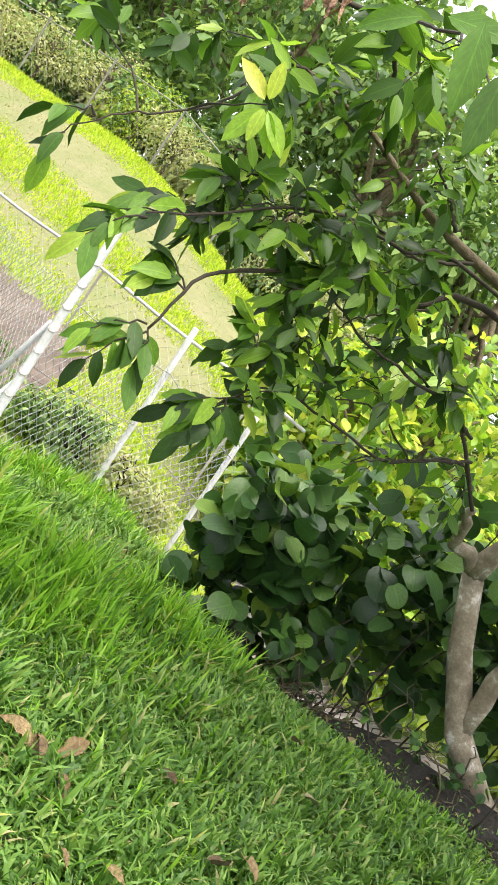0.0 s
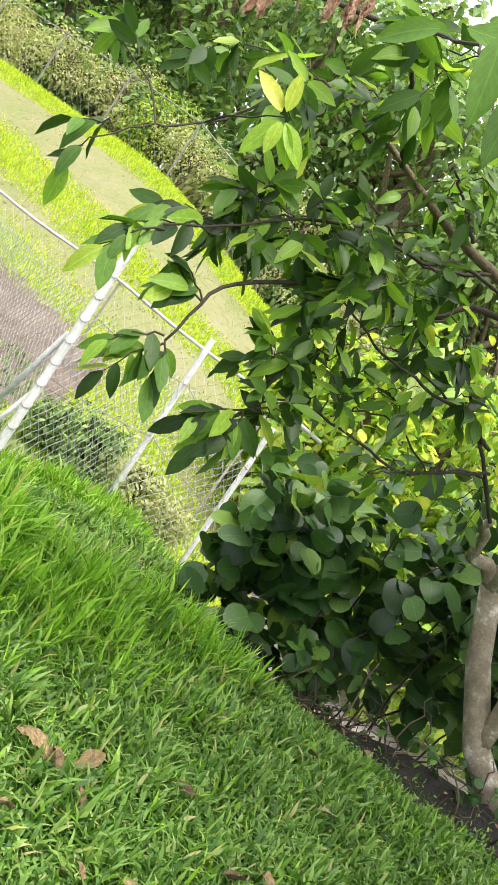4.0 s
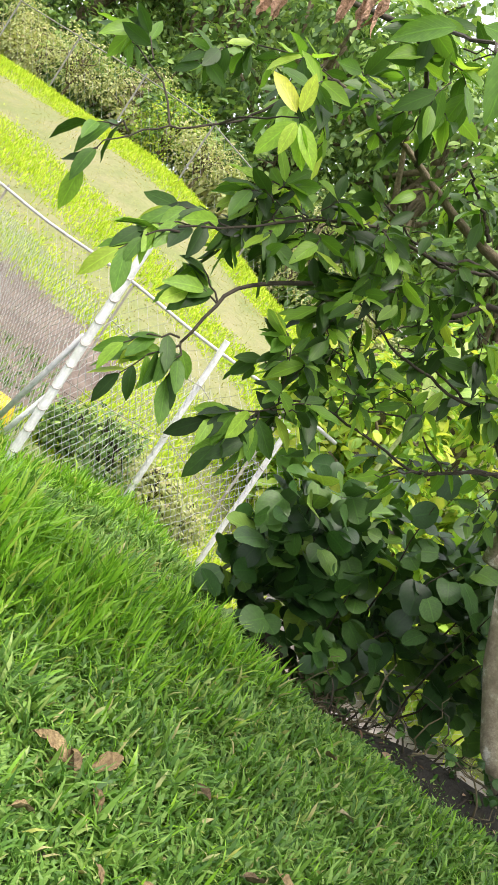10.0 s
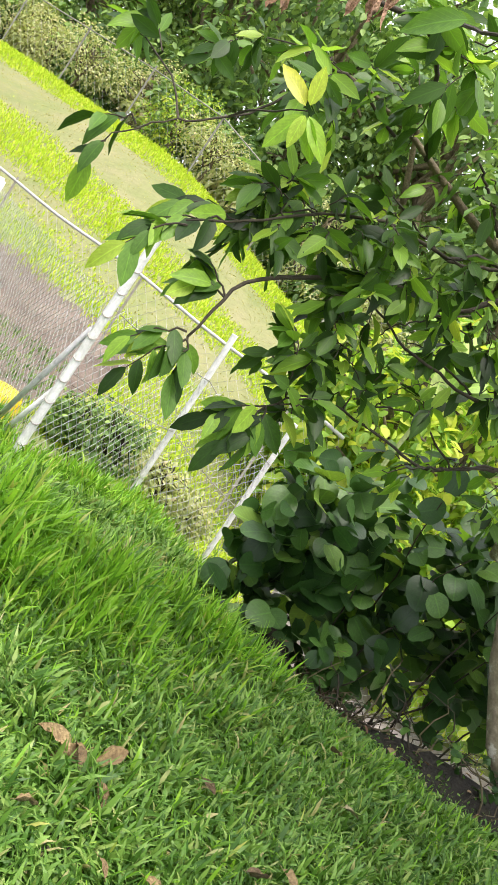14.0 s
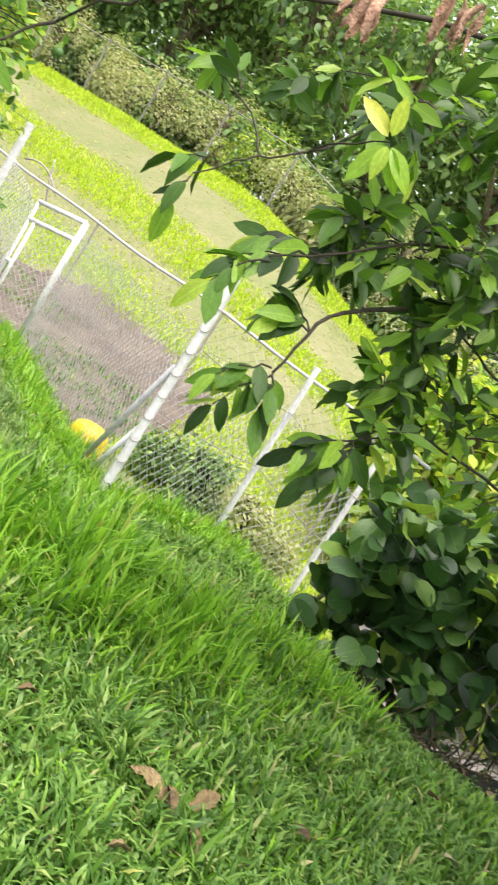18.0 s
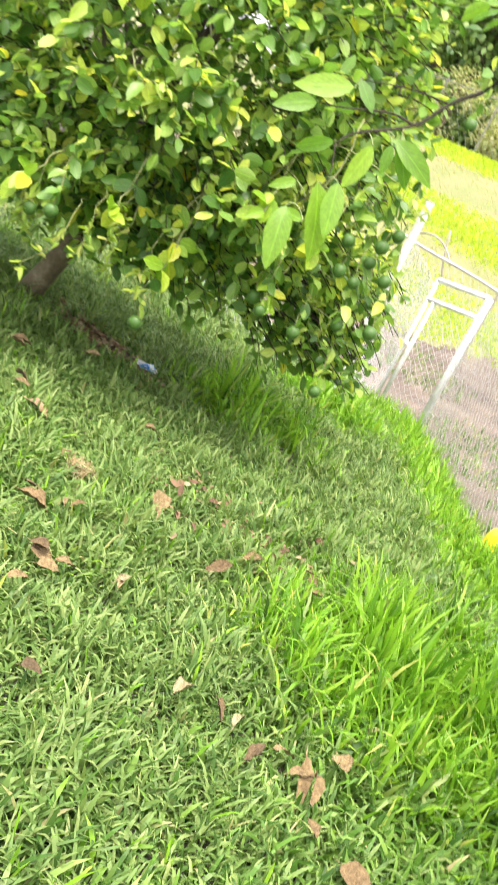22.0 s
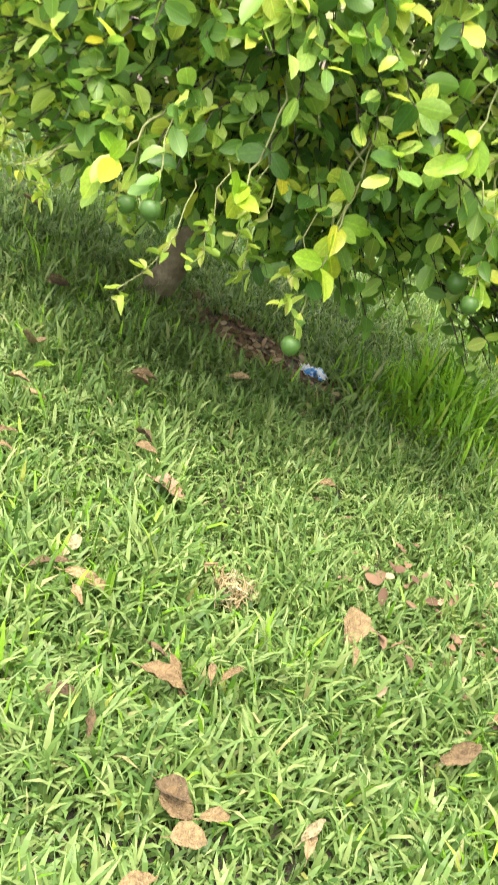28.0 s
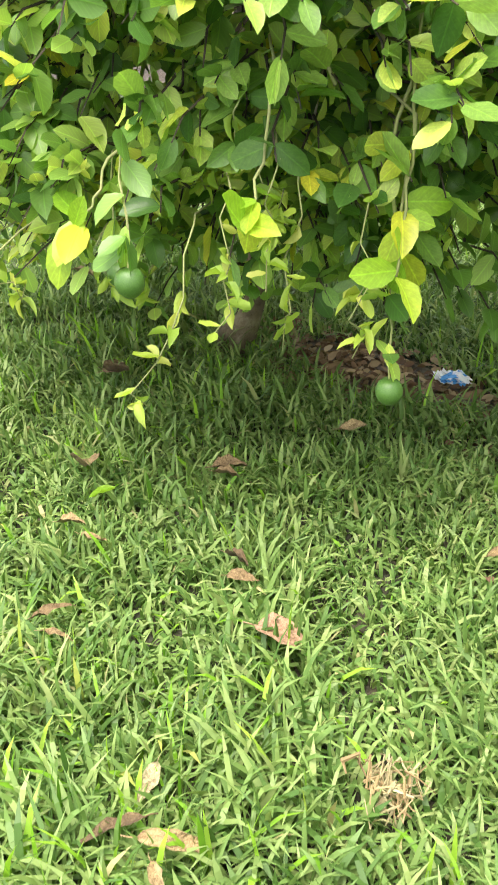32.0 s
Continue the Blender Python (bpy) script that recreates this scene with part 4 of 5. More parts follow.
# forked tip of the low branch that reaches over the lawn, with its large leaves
# brighter copy of the long leaf: the light through it is partly colour
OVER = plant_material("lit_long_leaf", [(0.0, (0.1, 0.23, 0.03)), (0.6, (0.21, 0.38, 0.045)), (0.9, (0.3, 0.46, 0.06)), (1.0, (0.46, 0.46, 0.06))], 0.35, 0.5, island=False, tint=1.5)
fork = [
    ([(-1.5, 2.88, 1.66), (-1.535, 2.82, 1.6), (-1.567, 2.764, 1.518), (-1.65, 2.675, 1.446), (-1.67, 2.643, 1.404)], 0.006, 0.002),
    ([(-1.567, 2.764, 1.52), (-1.622, 2.73, 1.521), (-1.7, 2.66, 1.485), (-1.75, 2.62, 1.47)], 0.004, 0.0015),
    ([(-1.67, 2.643, 1.404), (-1.64, 2.63, 1.32), (-1.66, 2.58, 1.24)], 0.002, 0.0012),
    ([(-1.535, 2.82, 1.6), (-1.62, 2.76, 1.59), (-1.71, 2.69, 1.56)], 0.003, 0.0012),
]
for pts, r0, r1 in fork:
    put("twig", mesh_of("twig", *limb(flowing(pts, 14), r0, r1, 6), TWIG, smooth=True), limb_obs[6])
ends = [
    ((-1.616, 2.643, 1.327), (-1.565, 2.608, 1.207)), ((-1.649, 2.611, 1.306), (-1.564, 2.628, 1.152)), ((-1.67, 2.561, 1.228), (-1.61, 2.496, 1.11)),
    ((-1.623, 2.585, 1.214), (-1.699, 2.568, 1.214)), ((-1.684, 2.579, 1.289), (-1.703, 2.521, 1.26)),
    ((-1.675, 2.641, 1.407), (-1.737, 2.597, 1.357)), ((-1.711, 2.677, 1.536), (-1.797, 2.574, 1.486)), ((-1.712, 2.688, 1.56), (-1.648, 2.697, 1.506)),
    ((-1.752, 2.619, 1.469), (-1.785, 2.517, 1.429)), ((-1.577, 2.729, 1.457), (-1.565, 2.719, 1.39)), ((-1.607, 2.7, 1.436), (-1.597, 2.647, 1.329)),
    ((-1.578, 2.735, 1.472), (-1.457, 2.764, 1.427)), ((-1.571, 2.741, 1.473), (-1.505, 2.762, 1.389)),
]
starts = np.array([a for a, b in ends])
reach = np.array([b for a, b in ends]) - starts
for p in starts:
    tip_ = min((q_ for pts, r0, r1 in fork for q_ in flowing(pts, 14)), key=lambda q_: np.linalg.norm(q_ - p))
    put("leaf_stalk", mesh_of("leaf_stalk", *tube(curve_between(tip_, p, -0.005, 4, 0.001), 0.0016, 5), STALK), broad)
leaf_parts("leaf", WIDE, OVER, broad, starts, reach, np.tile((0.45, -0.75, 0.35), (len(ends), 1)) + RNG.normal(0, 0.2, (len(ends), 3)), 1.05 * np.linalg.norm(reach, axis=1), "long green leaf, coloured brighter as if lit through")
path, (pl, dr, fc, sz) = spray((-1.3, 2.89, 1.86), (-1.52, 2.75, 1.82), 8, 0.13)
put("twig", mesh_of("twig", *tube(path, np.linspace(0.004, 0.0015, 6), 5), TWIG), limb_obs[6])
leaf_parts("leaf", WIDE, OVER, broad, pl, dr, fc, sz, "long green leaf, coloured brighter as if lit through")

# ---- bush with round leaves ----
HB = np.array([1.1, 4.95, gz((1.1, 4.95))])
bush = thing("round_leaf_bush", tuple(HB), "dense dark bush with round leathery leaves under the tree", "bush")
leaf_groups, inner_groups = [], []
for k in range(225):
    front = k % 3 == 0
    u = (k + RNG.uniform(0, 1)) / 225
    cx = 0.25 + 2.15 * u ** 1.15
    low = float(np.interp(cx, [-0.15, 0.2, 0.5, 0.9, 1.13, 1.8, 2.4], [0.42, 0.1, -0.24, -0.2, -0.01, 0.24, 0.3]))
    top_ = float(np.interp(cx, [-0.15, 0.4, 1.0, 1.8, 2.4], [0.55, 0.84, 1.15, 1.35, 1.35]))
    e = np.array([cx, (4.5 if front else 4.8) + 0.5 * RNG.uniform(0, 1), low + (top_ - low) * ((k * 0.618) % 1.0)])
    root = np.array([0.8 * cx + 0.3 + RNG.normal(0, 0.1), 5.3 + RNG.normal(0, 0.15), 0.0])
    root[2] = gz(root)
    path = curve_between(root, e, -0.1, 7, 0.02)
    if k % 12 == 0:
        put("stem", mesh_of("stem", *tube(path, np.linspace(0.009, 0.003, 7), 5), TWIG), bush)
    p, d, face, s_ = leaves_on(path[-3:], 5, RNG.uniform(0.1, 0.175), 0.95, 0.15, start=0.2, jitter=0.45)
    p += RNG.normal(0, 0.05, p.shape)
    d[:, 1] -= 0.45
    (leaf_groups if front else inner_groups).append((p, d, face * 0.9 + np.array([-0.05, -0.45, 0.4]), s_))
for k in range(9):
    e = np.array([RNG.uniform(0.85, 1.05), RNG.uniform(4.42, 4.7), 0.0])
    e[2] = RNG.uniform(-0.14, 0.12)
    p, d, face, s_ = leaves_on(curve_between((e[0], e[1] + 0.15, e[2] + 0.12), e, -0.02, 4, 0.01), 5, RNG.uniform(0.09, 0.14), 0.95, 0.15, start=0.2, jitter=0.45)
    inner_groups.append((p, d, face * 0.9 + np.array([-0.05, -0.45, 0.4]), s_))
for k in range(30):
    e = np.array([RNG.uniform(0.95, 2.3), 0.0, 0.0])
    e[1] = lawn_edge(e[0]) + RNG.uniform(0.06, 0.42)
    e[2] = gz(e) + RNG.uniform(0.01, 0.1)
    p, d, face, s_ = leaves_on(curve_between((e[0] + 0.03, e[1] + 0.1, e[2] + 0.02), e, -0.01, 4, 0.01), 4, RNG.uniform(0.03, 0.06), 0.95, 0.15, start=0.2, jitter=0.5)
    inner_groups.append((p, d, face + np.array([0, -0.2, 0.5]), s_))
pl, dr, fc, sz = stack(leaf_groups)
leaf_parts("leaf", ROUND, plant_material("round_leaf_near", HEART, 0.42, 0.2, island=False, gloss=0.4), bush, pl, dr, fc, sz)
pl, dr, fc, sz = stack(inner_groups)
put("foliage", leaf_mass("foliage", ROUND, plant_material("round_leaf", HEART, 0.42, 0.2, gloss=0.4), pl, dr, fc, sz), bush)["kind"] = "stuff"

# ---- far trees and shrubs ----
FAR_LEAF = plant_material("far_leaf", FAR, 0.5, 0.3, vein=0)
BRIGHT_LEAF = plant_material("bright_leaf", [(0.0, (0.12, 0.26, 0.03)), (0.5, (0.28, 0.44, 0.045)), (1.0, (0.52, 0.56, 0.09))], 0.5, 0.4, vein=0)


def far_tree(x, y, h, w, name="tree", label="dark green broad-leaved tree at the edge of the woods", mat=None, leaf=0.28, count=1500, low=0.15):
    z = gz((x, y))
    t = thing(name, (x, y, z), label, "tree" if name == "tree" else "shrub", "trees behind the bank" if name == "tree" else "shrubs round the run")
    v, f = limb(np.array([(x, y, z - 0.2), (x + 0.1, y, z + h * 0.3), (x, y + 0.1, z + h * 0.75)]), 0.035 * h, 0.012 * h, 8)
    br = []
    cl = []
    for k in range(22):
        d = RNG.normal(0, 1, 3)
        d /= np.linalg.norm(d)
        c = np.array([x, y, z + h * (0.5 + low / 2)]) + d * np.array([w, w, h * (0.5 - low / 2)]) * RNG.uniform(0.45, 0.85)
        cl.append(c)
        br.append(limb(curve_between((x, y, z + h * RNG.uniform(0.2, 0.6)), c, -0.1, 4, 0.05), 0.012 * h, 0.004 * h, 5))
    if name == "weed_clump":
        for lv, lf in [(v, f)] + br:
            put("stem", mesh_of("stem", lv, lf, TWIG, smooth=True), t)
    elif name == "tree":
        stem_ob = put("trunk", mesh_of("trunk", v, f, DARK_BARK, smooth=True), t)
        for lv, lf in br:
            put("limb", mesh_of("limb", lv, lf, DARK_BARK, smooth=True), stem_ob)
    else:
        put("stem", mesh_of("stem", *joined([(v, f)] + br), DARK_BARK, smooth=True), t)
    cl = np.array(cl)
    pick = RNG.integers(0, len(cl), count)
    off = RNG.normal(0, 1, (count, 3))
    off /= np.linalg.norm(off, axis=1)[:, None]
    pl = cl[pick] + off * (RNG.uniform(0.3, 1, (count, 1)) ** 0.6) * np.array([w, w, w * 0.8]) * 0.42
    d = off + RNG.normal(0, 0.5, (count, 3)) + (0, 0, -0.4)
    fc = off + (0, 0, 0.8) + RNG.normal(0, 0.3, (count, 3))
    crown = put("crown", leaf_mass("crown", OVAL[:2], mat or FAR_LEAF, pl, d, fc, leaf * RNG.uniform(0.6, 1.3, count)), t)
    return t


def on_bank(n, along):
    """A place n metres past the rail, at a distance along it."""
    p = np.array([-0.4, 8.7]) + np.array([-0.892, 0.452]) * along + np.array([0.452, 0.892]) * n
    return float(p[0]), float(p[1])


for along, n, h, w in ((-10, 5, 6.5, 2.8), (-6.5, 6.5, 6.5, 2.8), (-3, 8, 6, 2.6), (1.0, 8.8, 6.2, 2.6), (4.5, 9.5, 7, 2.7), (8, 9.5, 7.4, 2.7), (11.5, 10, 9, 3.0), (15, 9.5, 9, 3.0), (19, 10, 8.2, 3.0), (24, 9, 5.8, 3), (15, 13, 10.5, 3.4), (20, 14, 10.5, 3.4), (20.5, 7.8, 7.6, 3.0), (22.5, 10.5, 9, 3.2), (17.5, 8.6, 7.6, 3.0)):
    far_tree(*on_bank(n, along), h, w, count=5200, leaf=0.2, low=0.02)
for along, n, h, w in ((-14, 11, 11, 4.5), (-7, 13, 12, 4.5), (0, 16, 12.5, 4.8), (6, 17, 12, 4.5), (12, 17, 12, 4), (19, 18, 12, 4.5), (27, 16, 9.5, 4)):
    far_tree(*on_bank(n, along), h, w, count=2200, leaf=0.36)
WEED_LEAF = plant_material("weed_leaf", [(0.0, (0.28, 0.33, 0.13)), (0.5, (0.4, 0.45, 0.2)), (0.85, (0.48, 0.5, 0.26)), (1.0, (0.52, 0.46, 0.3))], 0.6, 0.35, vein=0)
for k in range(19):
    far_tree(*on_bank(6.7 + 0.5 * (k % 3) * 0.6, -5 + 1.35 * k), 1.0 + 0.25 * (k % 4) + (0.5 if k % 5 == 2 else 0), 0.85, "shrub", "tangle of pale weeds along the crest fence", BRIGHT_LEAF if k % 6 == 4 else WEED_LEAF, 0.06, 2200, 0.0)
for k in range(20):
    far_tree(*on_bank(8.6 + 0.4 * (k % 2), -7 + 1.75 * k), 2.4 + 0.4 * (k % 3), 1.25, "shrub", "dark green undergrowth at the edge of the woods", FAR_LEAF, 0.17, 1500, 0.0)
for k in range(26):
    far_tree(*on_bank(7.5 + 0.25 * (k % 2), -8 + 1.2 * k), 1.25 + 0.2 * (k % 3), 0.8, "shrub", "low green scrub behind the crest fence", FAR_LEAF if k % 3 else WEED_LEAF, 0.15, 1300, -0.15)
for x, y, h, w in ((0.95, 8.7, 3.0, 0.7), (1.7, 9.3, 3.6, 0.9), (0.5, 9.6, 2.7, 0.6), (1.2, 8.8, 1.6, 0.8), (2.6, 8.7, 1.9, 0.9), (4.2, 8.4, 2.2, 1.0), (3.0, 9.6, 2.6, 1.1), (0.6, 10.0, 1.6, 0.9)):
    far_tree(x, y, h, w, "shrub", "sunlit yellow-green shrub beyond the bush", BRIGHT_LEAF, 0.13, 1900, 0.0)


# large-leaved plant in the sun behind the bush
big_plant = thing("large_leaf_plant", (0.95, 7.5, gz((0.95, 7.5))), "tall plant with large pale green blades in the sun", "plant")
BLADE = plant_material("pale_blade", [(0.0, (0.26, 0.42, 0.11)), (0.6, (0.4, 0.54, 0.18)), (1.0, (0.55, 0.62, 0.3))], 0.35, 0.4, island=False, vein=0.2)
put("stem", mesh_of("stem", *limb(curve_between((0.95, 7.5, gz((0.95, 7.5)) - 0.05), (0.95, 7.45, 1.75), 0, 7, 0.02), 0.028, 0.015, 10), STALK, smooth=True), big_plant)
aims_ = np.array([(-0.35, -0.3, 0.9), (0.15, -0.2, 1.0), (0.5, -0.2, 0.6), (-0.7, -0.2, 0.35), (-0.05, 0.3, 1.0), (0.7, 0.2, 0.2), (-0.3, -0.6, 0.3), (0.25, -0.5, 0.5)])
roots_ = np.array([(0.95, 7.45, 1.35 + 0.05 * k) for k in range(8)])
leaf_parts("leaf", WIDE, BLADE, big_plant, roots_, aims_, np.tile((0.1, -0.9, 0.4), (8, 1)), np.array([0.38, 0.45, 0.36, 0.34, 0.45, 0.34, 0.3, 0.36]))


# ---- fruit, shoots and stems of the citrus tree ----
def fruit_material():
    m, nt, bs = material("green_rind")
    col = ramp(nt, noise_tex(nt, 30, 3), [(0.35, (0.04, 0.11, 0.017)), (0.7, (0.08, 0.175, 0.03))])
    nt.links.new(col, bs.inputs["Base Color"])
    bs.inputs["Roughness"].default_value = 0.45
    bumped(nt, bs, noise_tex(nt, 220, 2), 0.25, 0.001)
    return m


def fruit_mesh():
    bm = bmesh.new()
    bmesh.ops.create_uvsphere(bm, u_segments=14, v_segments=10, radius=0.5)
    for v in bm.verts:
        v.co.z *= 1.04
        if v.co.z > 0.45:
            v.co.z -= 0.05
        if v.co.z < -0.47:
            v.co.z -= 0.03
    me = bpy.data.meshes.new("fruit")
    bm.to_mesh(me)
    bm.free()
    me.materials.append(fruit_material())
    me.polygons.foreach_set("use_smooth", np.ones(len(me.polygons), bool))
    return me


STEM = rough_material("green_stem", [(0.3, (0.2, 0.25, 0.08)), (0.7, (0.32, 0.32, 0.14))], 15, bump=0.2)
FRUIT = fruit_mesh()
hang_a = [(-2.36, 3.8, 0.68), (-2.1, 3.99, 1.11), (-2.65, 3.47, 0.448), (-2.87, 3.057, 0.75), (-2.74, 3.774, 0.766), (-2.09, 4.06, 1.17), (-2.14, 4.04, 1.03), (-2.06, 4.07, 0.99), (-2.16, 4.03, 0.93), (-2.22, 3.99, 0.95), (-2.02, 4.09, 0.78), (-2.45, 3.86, 0.7), (-2.27, 3.96, 0.64), (-2.1, 4.05, 0.46), (-2.38, 3.9, 0.98), (-2.52, 3.81, 0.89)]
hang_b = [(-2.66, 3.71, 0.86), (-2.05, 4.08, 1.65), (-2.14, 4.03, 0.75), (-2.24, 3.98, 1.07), (-3.09, 3.33, 1.75), (-2.87, 3.53, 1.7), (-3.44, 2.98, 1.47), (-3.38, 3.03, 1.62), (-3.55, 2.95, 1.33), (-2.63, 3.71, 1.62), (-2.68, 3.6, 0.79), (-3.12, 3.2, 0.67), (-2.63, 3.71, 2.19)]
sprigs = []
for p in hang_a + hang_b:
    size = RNG.uniform(0.05, 0.062)
    fr = put("fruit", FRUIT, citrus, "round unripe green fruit", Matrix.Translation(p) @ Matrix.Scale(size, 4))
    q_ = np.array(p) + (0, 0, size / 2)
    v, f = tube(curve_between(q_ - (0, 0, 0.004), q_ + (-0.05, 0.06, 0.2), 0.02, 5, 0.008), 0.0022, 5)
    put("stalk", mesh_of("stalk", v, f, STEM), fr)
    sprigs.append(leaves_on(curve_between(q_ + (-0.07, 0.08, 0.26), q_ + (0, 0, 0.02), 0.02, 5), 10, 0.07, 0.8, 0.3, start=0.0))

pl, dr, fc, sz = stack(sprigs)
put("fruit_sprig", leaf_mass("fruit_sprig", OVAL, plant_material("sprig_leaf", LIME, 0.32, 0.42), pl, dr, fc, sz), citrus)["kind"] = "stuff"
SHOOT = plant_material("young_leaf", [(0.0, (0.2, 0.38, 0.03)), (0.6, (0.29, 0.48, 0.04)), (0.85, (0.38, 0.52, 0.05)), (1.0, (0.52, 0.54, 0.05))], 0.35, 0.45, island=False, tint=1.4)
shoots = []
groups = []
for p, q_, n in (((-2.68, 3.62, 1.25), (-2.655, 3.51, 0.74), 5), ((-2.66, 3.56, 0.95), (-2.64, 3.48, 0.68), 4), ((-2.84, 3.4, 1.05), (-2.8, 3.27, 0.79), 5), ((-3.1, 3.2, 0.9), (-3.12, 3.1, 0.78), 4),
                 ((-2.48, 3.75, 1.3), (-2.42, 3.61, 1.04), 6), ((-2.3, 3.95, 1.2), (-2.3, 3.85, 0.98), 6), ((-2.98, 3.68, 1.2), (-2.98, 3.6, 1.0), 4), ((-2.42, 3.98, 0.95), (-2.38, 3.82, 0.72), 6), ((-3.0, 3.3, 1.75), (-3.02, 3.18, 1.55), 6), ((-3.5, 3.1, 1.8), (-3.5, 2.98, 1.6), 6)):
    path = np.concatenate([curve_between(np.array(p) + (LC - p) * (0.3, 0.3, 0.04), p, -0.02, 5, 0.008)[:-1], curve_between(p, q_, 0.02, 9, 0.004)])
    v, f = tube(path, 0.003, 6)
    shoots.append(put("shoot", mesh_of("shoot", v, f, STEM, smooth=True), citrus, "pale green young shoot"))
    groups.append(leaves_on(path[4:], n + 1, 0.098, 0.9, 0.1, start=0.6, jitter=0.3))
for shoot_ob, (pl, dr, fc, sz) in zip(shoots, groups):
    leaf_parts("young_leaf", OVAL, SHOOT, shoot_ob, pl, dr, fc * 0.7 + np.array([0.5, -0.6, 0.2]), sz, "bright yellow-green young leaf")
for p, q_ in (((-2.72, 3.75, 1.4), (-2.66, 3.52, 0.78)), ((-2.4, 3.95, 1.5), (-2.42, 3.85, 0.95)), ((-2.5, 3.9, 1.6), (-2.55, 3.75, 1.0)), ((-2.9, 3.6, 1.5), (-2.78, 3.5, 1.0))):
    bow = curve_between(p, q_, 0.02, 12, 0.003)
    bow[:, 0] += 0.05 * np.sin(np.linspace(0, 6, 12)) * np.linspace(0.3, 1, 12)
    v, f = tube(bow, 0.004, 6)
    put("hanging_stem", mesh_of("hanging_stem", v, f, STEM, smooth=True), citrus)

# small curled leaves on thin sprigs low in the crown
CRISP = [leaf_shape((0.12, 0.2, 0.22, 0.14), (0.15, 0.4, 0.65, 0.87), fo, cu, 0.04) for fo, cu in ((1.2, 0.7), (0.9, -0.6), (1.5, 0.4))]
PALE_LEAF = plant_material("curled_pale_leaf", [(0.0, (0.24, 0.38, 0.06)), (0.6, (0.36, 0.48, 0.08)), (1.0, (0.52, 0.54, 0.16))], 0.45, 0.45, vein=0.1)
groups = []
lows = [((-2.9, 3.2, 0.75), (-2.905, 3.08, 0.49)), ((-2.8, 3.4, 0.85), (-2.785, 3.32, 0.55)), ((-2.8, 3.36, 0.9), (-2.78, 3.285, 0.68)), ((-2.87, 3.3, 0.85), (-2.85, 3.2, 0.6)), ((-2.72, 3.5, 0.8), (-2.7, 3.42, 0.52))]
for k in range(90):
    a = RNG.uniform(-2.4, 0.4)
    e = LC + np.array([math.cos(a), math.sin(a), 0]) * LR * RNG.uniform(0.75, 1.0)
    e[2] = RNG.uniform(0.52, 1.35)
    lows.append((e + (RNG.normal(0, 0.1), RNG.normal(0.05, 0.1), RNG.uniform(0.04, 0.14)), e))
for p, q_ in lows:
    path = curve_between(p, q_, 0.02, 6, 0.016)
    back_ = curve_between(np.array(p) + (LC - p) * (0.25, 0.25, 0.03), p, -0.02, 5, 0.01)[:-1]
    put("shoot", mesh_of("shoot", *tube(np.concatenate([back_, path]), np.linspace(0.0026, 0.0012, 10), 5), STEM, smooth=True), citrus)
    groups.append(leaves_on(path, 13, 0.042, 1.0, 0.2, start=0.15, jitter=0.6))
pl, dr, fc, sz = stack(groups)
put("curled_foliage", leaf_mass("curled_foliage", CRISP, PALE_LEAF, pl, dr, fc, sz), citrus)["kind"] = "stuff"
# dry grey sticks inside the crown
for k in range(40):
    a = -2.1 + 0.07 * k
    p = LC + np.array([math.cos(a) * 1.15, math.sin(a) * 0.9, RNG.uniform(-0.35, 0.6)])
    v, f = tube(curve_between(p, p + RNG.normal(0, 0.1, 3) + (0, 0, -0.18), 0.02, 6, 0.012), np.linspace(0.005, 0.0025, 6), 5)
    put("dry_stick", mesh_of("dry_stick", v, f, BARK, smooth=True), citrus)

# ---- fallen leaves and litter ----
def dry_material(name, a, b_):
    m, nt, bs = material(name)
    col = ramp(nt, nt.nodes.new("ShaderNodeObjectInfo").outputs["Random"], [(0.0, a), (1.0, b_)])
    blotch = ramp(nt, noise_tex(nt, 5, 4, 0.7), [(0.36, (0.4, 0.34, 0.28)), (0.5, (0.85, 0.82, 0.78)), (0.64, (1.25, 1.25, 1.2))])
    col = mixed(nt, 0.85, col, blotch, "MULTIPLY")
    nt.links.new(col, bs.inputs["Base Color"])
    bs.inputs["Roughness"].default_value = 0.8
    bumped(nt, bs, noise_tex(nt, 14, 3), 0.6, 0.02)
    return m


TAN, BROWN, PINK, PALE = (dry_material("tan_dry_leaf", (0.22, 0.16, 0.07), (0.34, 0.26, 0.125)), dry_material("brown_dry_leaf", (0.12, 0.085, 0.04), (0.23, 0.165, 0.075)),
                          dry_material("pinkish_dry_leaf", (0.36, 0.22, 0.13), (0.42, 0.27, 0.17)), dry_material("pale_dry_leaf", (0.29, 0.26, 0.13), (0.4, 0.36, 0.2)))
HANG = dry_material("withered_leaf", (0.4, 0.23, 0.14), (0.55, 0.35, 0.24))


def crumpled(widths, stations, fold, curl):
    v, f, uv = leaf_shape(widths, stations, fold, curl, 0.02)
    return v + RNG.normal(0, 1, v.shape) * (0.014, 0.012, 0.03), f, uv


